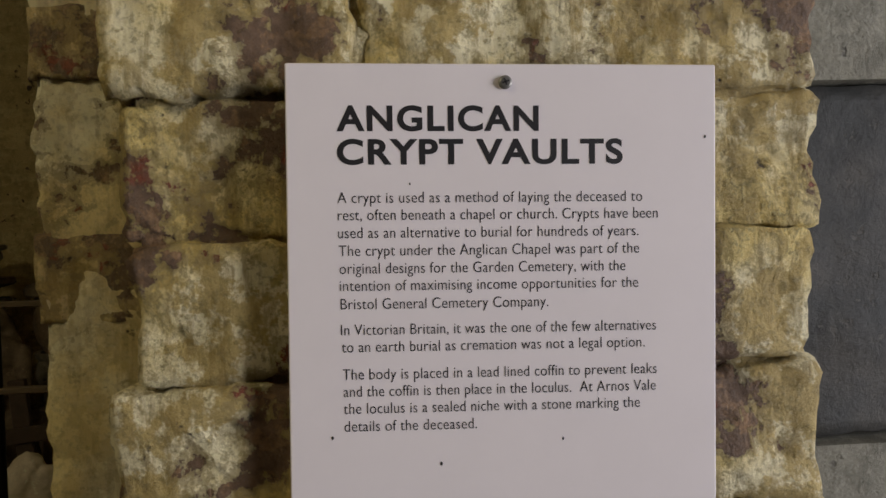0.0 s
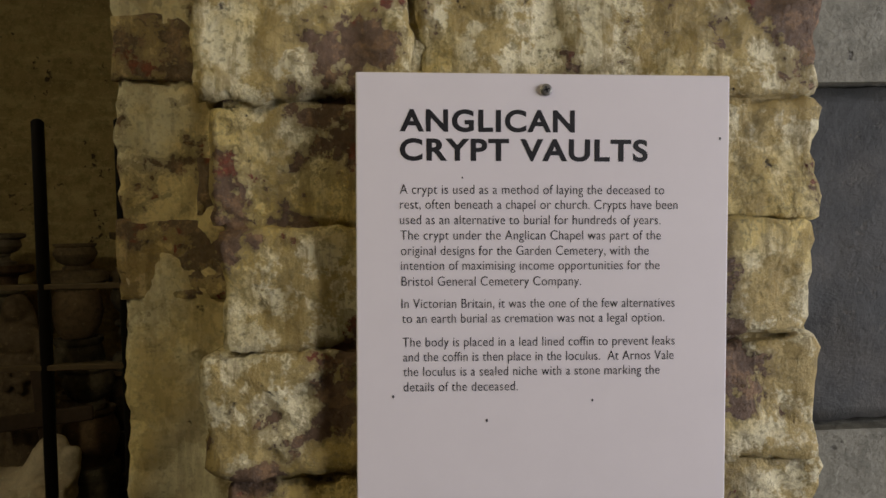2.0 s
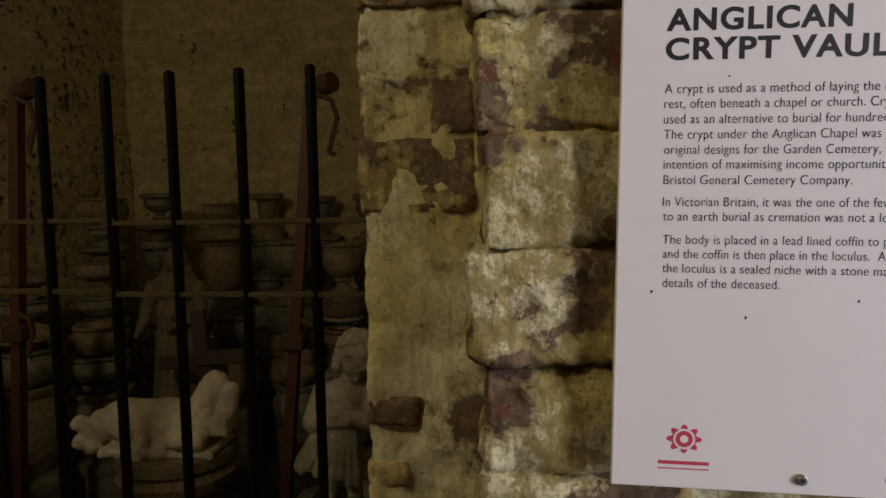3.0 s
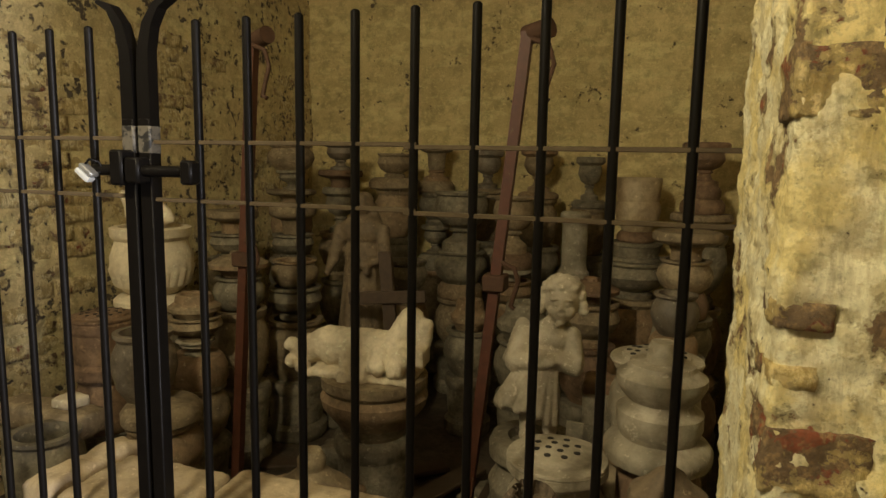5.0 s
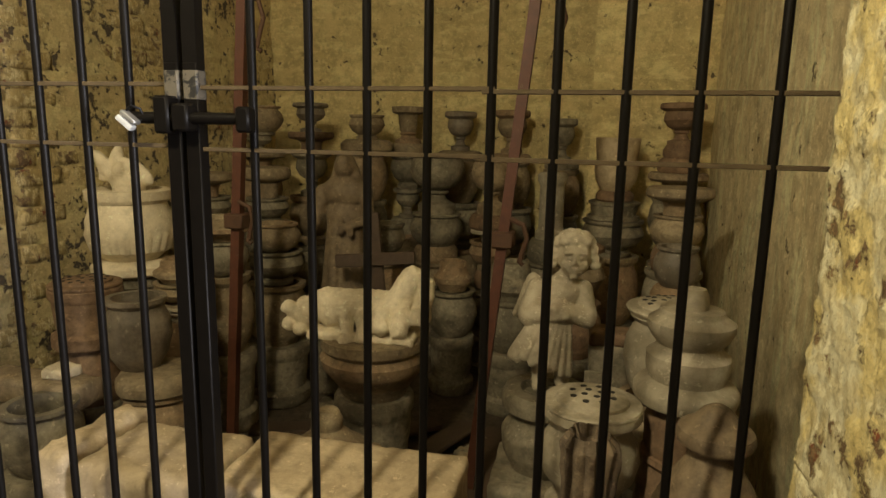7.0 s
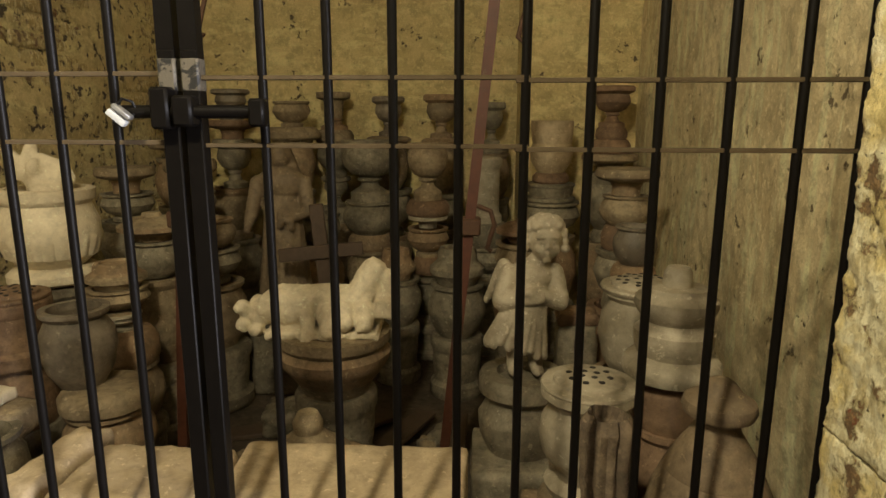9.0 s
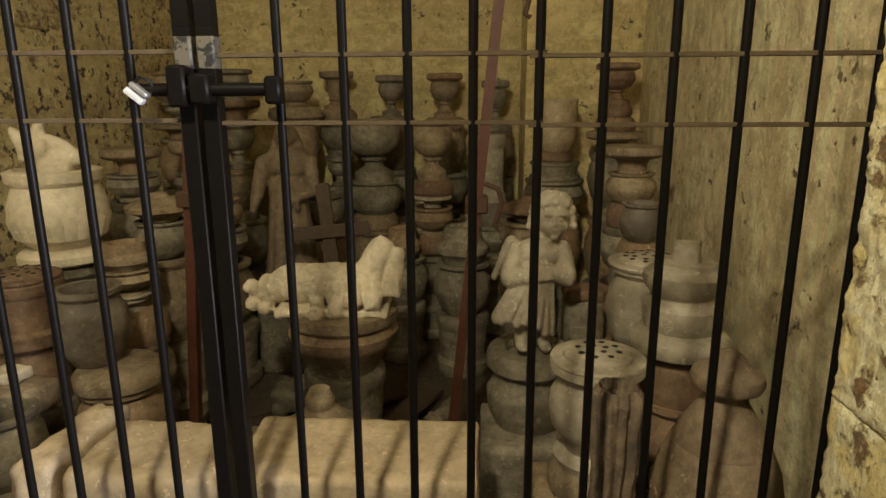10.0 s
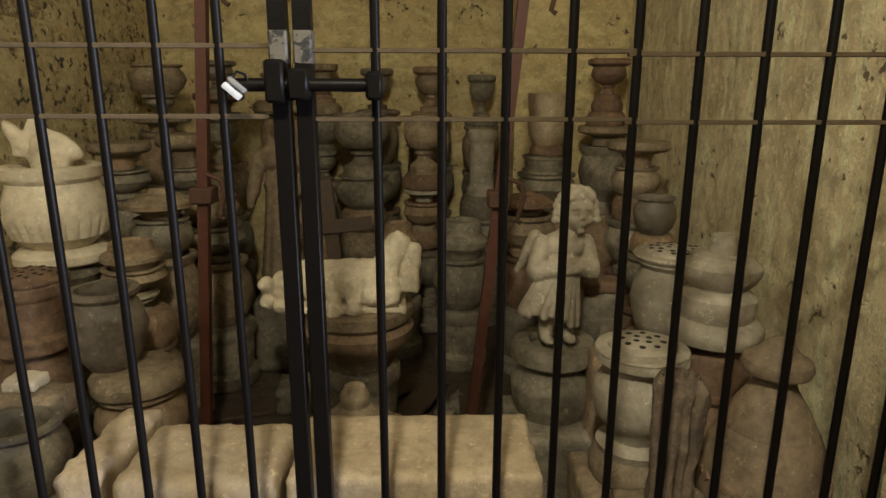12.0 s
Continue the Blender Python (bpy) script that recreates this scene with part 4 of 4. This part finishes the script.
tag_plate = thing("name_plate", (-0.49, 1.66, 0.535), "small pale blank plate leaning by the carved child", "plate", turn=-8)
part("plate", box(bmesh.new(), (-0.022, -0.003, 0.0), (0.022, 0.003, 0.095), 0.001, 1), GREY, tag_plate, smooth=False)
block("plinth_block", (-0.535, 1.62, 0), (-0.445, 1.72, 0.535), SANDSTONE, "narrow upright block of dark stone", seed=22.0)
rnd = random.Random(4)
for k in range(16):
    x, y, s = rnd.uniform(-1.6, -0.75), rnd.uniform(1.45, 2.45), rnd.uniform(0.04, 0.10)
    if abs(x + 1.225) < 0.22 and y > 1.85 or abs(x + 1.2) < 0.2 and y < 1.72:
        continue
    o = block("stone_fragment", (x - s, y - s * 0.7, 0), (x + s, y + s * 0.7, s * 1.1), GREY if k % 2 else SANDSTONE, "broken dusty stone fragment on the dirt floor", "stone fragment", 0.02, 0.02, 0.02, 70.0 + k, "rubble on the floor")
    o.rotation_euler = (0, 0, rnd.uniform(0, 3))
for k in range(4):
    o = thing("floor_board", (-1.55 + 0.24 * k, 2.36 - 0.09 * k, 0.0), "dark old board lying on the floor", "board", "boards on the floor", turn=20 + 23 * k)
    part("board", box(bmesh.new(), (-0.30, -0.045, 0.001 + 0.022 * k), (0.30, 0.045, 0.020 + 0.022 * k), 0.003, 1), BROWNWOOD, o, smooth=False)

# wooden cross
cr = thing("wooden_cross", (-1.322, 2.55, 0.0), "plain dark brown wooden grave cross", "cross", turn=6)
part("upright", box(bmesh.new(), (-0.028, -0.014, 0.0), (0.028, 0.014, 0.90), 0.004, 1), BROWNWOOD, cr)
part("crossbar", box(bmesh.new(), (-0.17, -0.030, 0.68), (0.17, -0.0145, 0.735), 0.004, 1), BROWNWOOD, cr)
for o in cr.children:
    o.rotation_euler = (0, radians(-5), 0)


def bier_pole(bottom, top, label):
    g = thing("bier_post", bottom, label, "post", "pair of red posts")
    d = Vector(top) - Vector(bottom)
    bm = bmesh.new()
    n = 24
    tube(bm, [d * (k / n) for k in range(n + 1)], 0.022, 4, True)
    part("shaft", bm, REDWOOD, g, "red-brown painted shaft")
    bm = bmesh.new()
    r = bmesh.ops.create_cone(bm, cap_ends=True, segments=24, radius1=0.028, radius2=0.028, depth=0.085)
    bmesh.ops.rotate(bm, matrix=Matrix.Rotation(radians(80), 3, "Y") @ Matrix.Rotation(radians(25), 3, "X"), verts=bm.verts)
    bmesh.ops.translate(bm, vec=d + Vector((0.03, 0, 0.0)), verts=bm.verts)
    part("roller", bm, RUST, g, "rusty iron roller")
    for zf, s in ((0.985, 1.0), (0.60, 0.8)):
        bm = bmesh.new()
        p = d * zf
        tube(bm, [p + Vector(q) * s for q in ((0.02, -0.03, 0.0), (0.07, -0.035, -0.02), (0.085, -0.035, -0.07), (0.07, -0.035, -0.12), (0.06, -0.035, -0.16), (0.075, -0.035, -0.17))], 0.0075, 8)
        part("hook", bm, RUST, g, "rusty iron hook")
    bm = bmesh.new()
    p = d * 0.56
    box(bm, (p.x - 0.034, p.y - 0.034, p.z - 0.025), (p.x + 0.034, p.y + 0.034, p.z + 0.025), 0.005, 1)
    part("collar", bm, RUST, g)
    return g


bier_pole((-0.865, 1.94, 0.0), (-0.70, 1.93, 1.64), "red-brown painted wooden post with iron hooks, leaning")
bier_pole((-1.745, 1.97, 0.0), (-1.605, 1.93, 1.66), "red-brown painted wooden post with a rusty roller, leaning")


# ---- the sign ----
SX0, SX1, SZ0, SZ1, SY = -0.0675, 0.1285, 1.154, 1.431, 0.531
sign = thing("information_sign", ((SX0 + SX1) / 2 - 0.003, SY, SZ0), "white plastic information board screwed to the brick pier", "sign")
sign.rotation_euler = (0, radians(1.2), 0)
part("board", box(bmesh.new(), (-0.098, 0, 0), (0.098, 0.004, SZ1 - SZ0), 0.0006, 1), BOARD, sign, smooth=False)
PX = 0.196 / 760


def words(name, text, u0, u1, v, size, bold=-0.00005):
    """One printed line from u0 to u1 across, its foot at v below the board's top."""
    cu = bpy.data.curves.new(name, "FONT")
    cu.body, cu.size, cu.offset, cu.extrude = text, size, bold, 0.00003
    ob = bpy.data.objects.new(name, cu)
    scene.collection.objects.link(ob)
    bpy.context.view_layer.update()
    cu.space_character = 1.12 if bold > 0 else 1.04
    bpy.context.view_layer.update()
    me = bpy.data.meshes.new_from_object(ob.evaluated_get(bpy.context.evaluated_depsgraph_get()))
    bpy.data.objects.remove(ob)
    xs = [p.co.x for p in me.vertices]
    k = (u1 - u0) / (max(xs) - min(xs))
    me.transform(Matrix.Translation((-0.098 + u0, -0.0001, SZ1 - SZ0 - v)) @ Matrix.Rotation(radians(90), 4, "X") @ Matrix.Diagonal((k, 1, 1, 1)) @ Matrix.Translation((-min(xs), 0, 0)))
    me.materials.clear()
    me.materials.append(INK)
    return part(name, me, None, sign)


for txt, x0, x1, y in (("ANGLICAN", 590, 943, 231), ("CRYPT VAULTS", 590, 1093, 289)):
    words("heading", txt, (x0 - 502) * PX, (x1 - 502) * PX, (y - 115) * PX, 60 * PX, 0.00045)
for txt, x0, x1, y in (
        ("A crypt is used as a method of laying the deceased to", 590, 1128, 357), ("rest, often beneath a chapel or church. Crypts have been", 590, 1156, 387),
        ("used as an alternative to burial for hundreds of years.", 590, 1121, 418), ("The crypt under the Anglican Chapel was part of the", 591, 1122, 449),
        ("original designs for the Garden Cemetery, with the", 592, 1097, 480), ("intention of maximising income opportunities for the", 592, 1120, 510),
        ("Bristol General Cemetery Company.", 593, 958, 542), ("In Victorian Britain, it was the one of the few alternatives", 593, 1152, 587),
        ("to an earth burial as cremation was not a legal option.", 594, 1131, 617), ("The body is placed in a lead lined coffin to prevent leaks", 595, 1153, 665),
        ("and the coffin is then place in the loculus.  At Arnos Vale", 596, 1151, 695), ("the loculus is a sealed niche with a stone marking the", 596, 1122, 725),
        ("details of the deceased.", 597, 829, 756)):
    words("text_line", txt, (x0 - 502) * PX, (x1 - 502) * PX, (y - 115) * PX, 27.5 * PX)


def emblem(u, v, r, mat, petals):
    """A lobed printed badge as one flat piece."""
    bm = bmesh.new()
    vs = []
    for k in range(96):
        a = 2 * math.pi * k / 96
        rr = r * (0.84 + 0.16 * math.cos(petals * a))
        vs.append(bm.verts.new((-0.098 + u + rr * math.cos(a), -0.00012, SZ1 - SZ0 - v + rr * 0.85 * math.sin(a))))
    bm.faces.new(vs)
    return part("emblem", bm, mat, sign, "printed emblem", smooth=False)


emblem(0.0385, 0.249, 0.0095, RED_INK, 8)
for rad, mat, lift in ((0.0058, BOARD, 0.00022), (0.0046, RED_INK, 0.00030), (0.0022, BOARD, 0.00038)):
    bm = bmesh.new()
    bmesh.ops.create_circle(bm, cap_ends=True, segments=28, radius=rad)
    bmesh.ops.transform(bm, matrix=Matrix.Translation((-0.098 + 0.0385, -lift, SZ1 - SZ0 - 0.249)) @ Matrix.Rotation(radians(90), 4, "X"), verts=bm.verts)
    part("emblem_ring", bm, mat, sign, smooth=False)
emblem(0.150, 0.250, 0.0075, INK, 3)
bm = bmesh.new()
rr = bmesh.ops.create_circle(bm, cap_ends=False, segments=32, radius=0.0095)
ring = rr["verts"]
inner = bmesh.ops.create_circle(bm, cap_ends=False, segments=32, radius=0.0084)["verts"]
for k in range(32):
    bm.faces.new((ring[k], ring[(k + 1) % 32], inner[(k + 1) % 32], inner[k]))
bmesh.ops.transform(bm, matrix=Matrix.Translation((-0.098 + 0.171, -0.00012, SZ1 - SZ0 - 0.252)) @ Matrix.Rotation(radians(90), 4, "X"), verts=bm.verts)
part("emblem", bm, INK, sign, "printed ring emblem", smooth=False)
for u0, u1, v0, v1, mat in ((0.025, 0.052, 0.2615, 0.2635, RED_INK), (0.025, 0.052, 0.2655, 0.2662, RED_INK), (0.142, 0.182, 0.2655, 0.2672, INK)):
    part("caption_bar", box(bmesh.new(), (-0.098 + u0, -0.00012, SZ1 - SZ0 - v1), (-0.098 + u1, 0, SZ1 - SZ0 - v0)), mat, sign, smooth=False)
for su, sv in ((382 * PX, 33 * PX), (0.100, 0.2685)):
    sc = part("screw", lathe([(0, -0.001), (0.0031, -0.001), (0.0031, 0.0004), (0.0022, 0.0012), (0, 0.0013)], 20, 0.0), STEEL, sign, "cross-head steel screw")
    sc.matrix_basis = pose(-0.098 + su, -0.0006, SZ1 - SZ0 - sv, 90)
    for a in (20, 110):
        bm = bmesh.new()
        box(bm, (-0.0016, -0.00035, 0.0011), (0.0016, 0.00035, 0.00145))
        o = part("cross_slot", bm, INK, sc, smooth=False)
        o.rotation_euler = (0, 0, radians(a))
for su, sv, sr in ((0.019, 0.168, 0.0006), (0.124, 0.171, 0.0005), (0.068, 0.181, 0.0006), (0.055, 0.054, 0.0004), (0.191, 0.033, 0.0005)):
    bm = bmesh.new()
    blob(bm, (-0.098 + su, -0.0001, SZ1 - SZ0 - sv), (sr, 0.0002, sr * 1.5), sub=2)
    part("speck", bm, INK, sign)

# ---- bricks of the pier ----
COURSE = 0.0672
TOP_JOINT = 1.421


def brick(lo, hi, mat, seed, cell=0.0085, rough=0.006, rnd=0.008):
    me = rounded_grid_box(lo, hi, cell, rough, rnd, seed, 30)
    me.materials.append(mat)
    ob = new("brick", me)
    ob.parent = pier
    return ob


for k in range(-8, 16):
    z1 = TOP_JOINT - k * COURSE - 0.0006
    z0 = z1 - COURSE + 0.0012
    near = 0.006 if -3 < k < 7 else 0.016
    w = (-0.147, -0.035, 0.189) if k % 2 else (-0.147, 0.075, 0.189)
    jit = 0.006 * math.sin(k * 2.3)
    for i in range(2):
        x0, x1 = w[i] + (0.002 if i else jit), w[i + 1] - (0.002 if i == 0 else 0.004 * math.sin(k * 1.3))
        brick((x0, 0.545 + 0.003 * math.cos(k * 1.7 + i), z0), (x1, 0.66, z1), PILLAR, k * 5 + i, near, 0.0052, 0.0048)
# plastered return and jamb of the pier
for z0, z1, cell in ((0.36, 0.80, 0.012), (0.80, 1.62, 0.006), (1.62, 2.0, 0.014)):
    me = rounded_grid_box((-0.237, 0.641, z0), (-0.135, 0.934, z1), cell, 0.0055, 0.006, 31, 22)
    me.materials.append(JAMB)
    o = new("plaster_facing", me)
    o.parent = pier

# bare bricks that show through the plaster of the jamb
for k, (x0, x1, z0, z1) in enumerate(((-0.238, -0.152, 1.307, 1.362), (-0.184, -0.150, 1.364, 1.405), (-0.239, -0.196, 1.146, 1.168), (-0.238, -0.155, 1.455, 1.500), (-0.239, -0.205, 1.098, 1.118), (-0.238, -0.160, 1.012, 1.066))):
    brick((x0, 0.6402, z0), (x1, 0.70, z1), EARTH, 90 + k, 0.0045, 0.0032, 0.0025)

# ---- bricks of the west wall ----
west = bpy.data.objects["wall_west"]
kinds = []
for s in range(6):
    me = rounded_grid_box((-0.108, -0.03, -0.034), (0.108, 0.03, 0.034), 0.024, 0.006, 0.008, 60 + s, 26)
    me.materials.append(BARE)
    kinds.append(me)
lean = math.atan2(3.1, 0.04)
for row in range(24):
    for col in range(14):
        s = 0.06 + 0.2205 * col + (0.11 if row % 2 else 0)
        if s > 2.94:
            continue
        o = new("brick", kinds[(row * 7 + col * 5) % 6])
        o.parent = west
        wob = 0.005 * math.sin(row * 3.1 + col * 1.7)
        o.matrix_basis = Matrix.Translation((-2.62 + s * math.cos(lean) - 0.0335 + wob, 0.95 + s * math.sin(lean), 0.15 + 0.0735 * row)) @ Matrix.Rotation(lean + (math.pi if (row + col) % 3 else 0), 4, "Z")
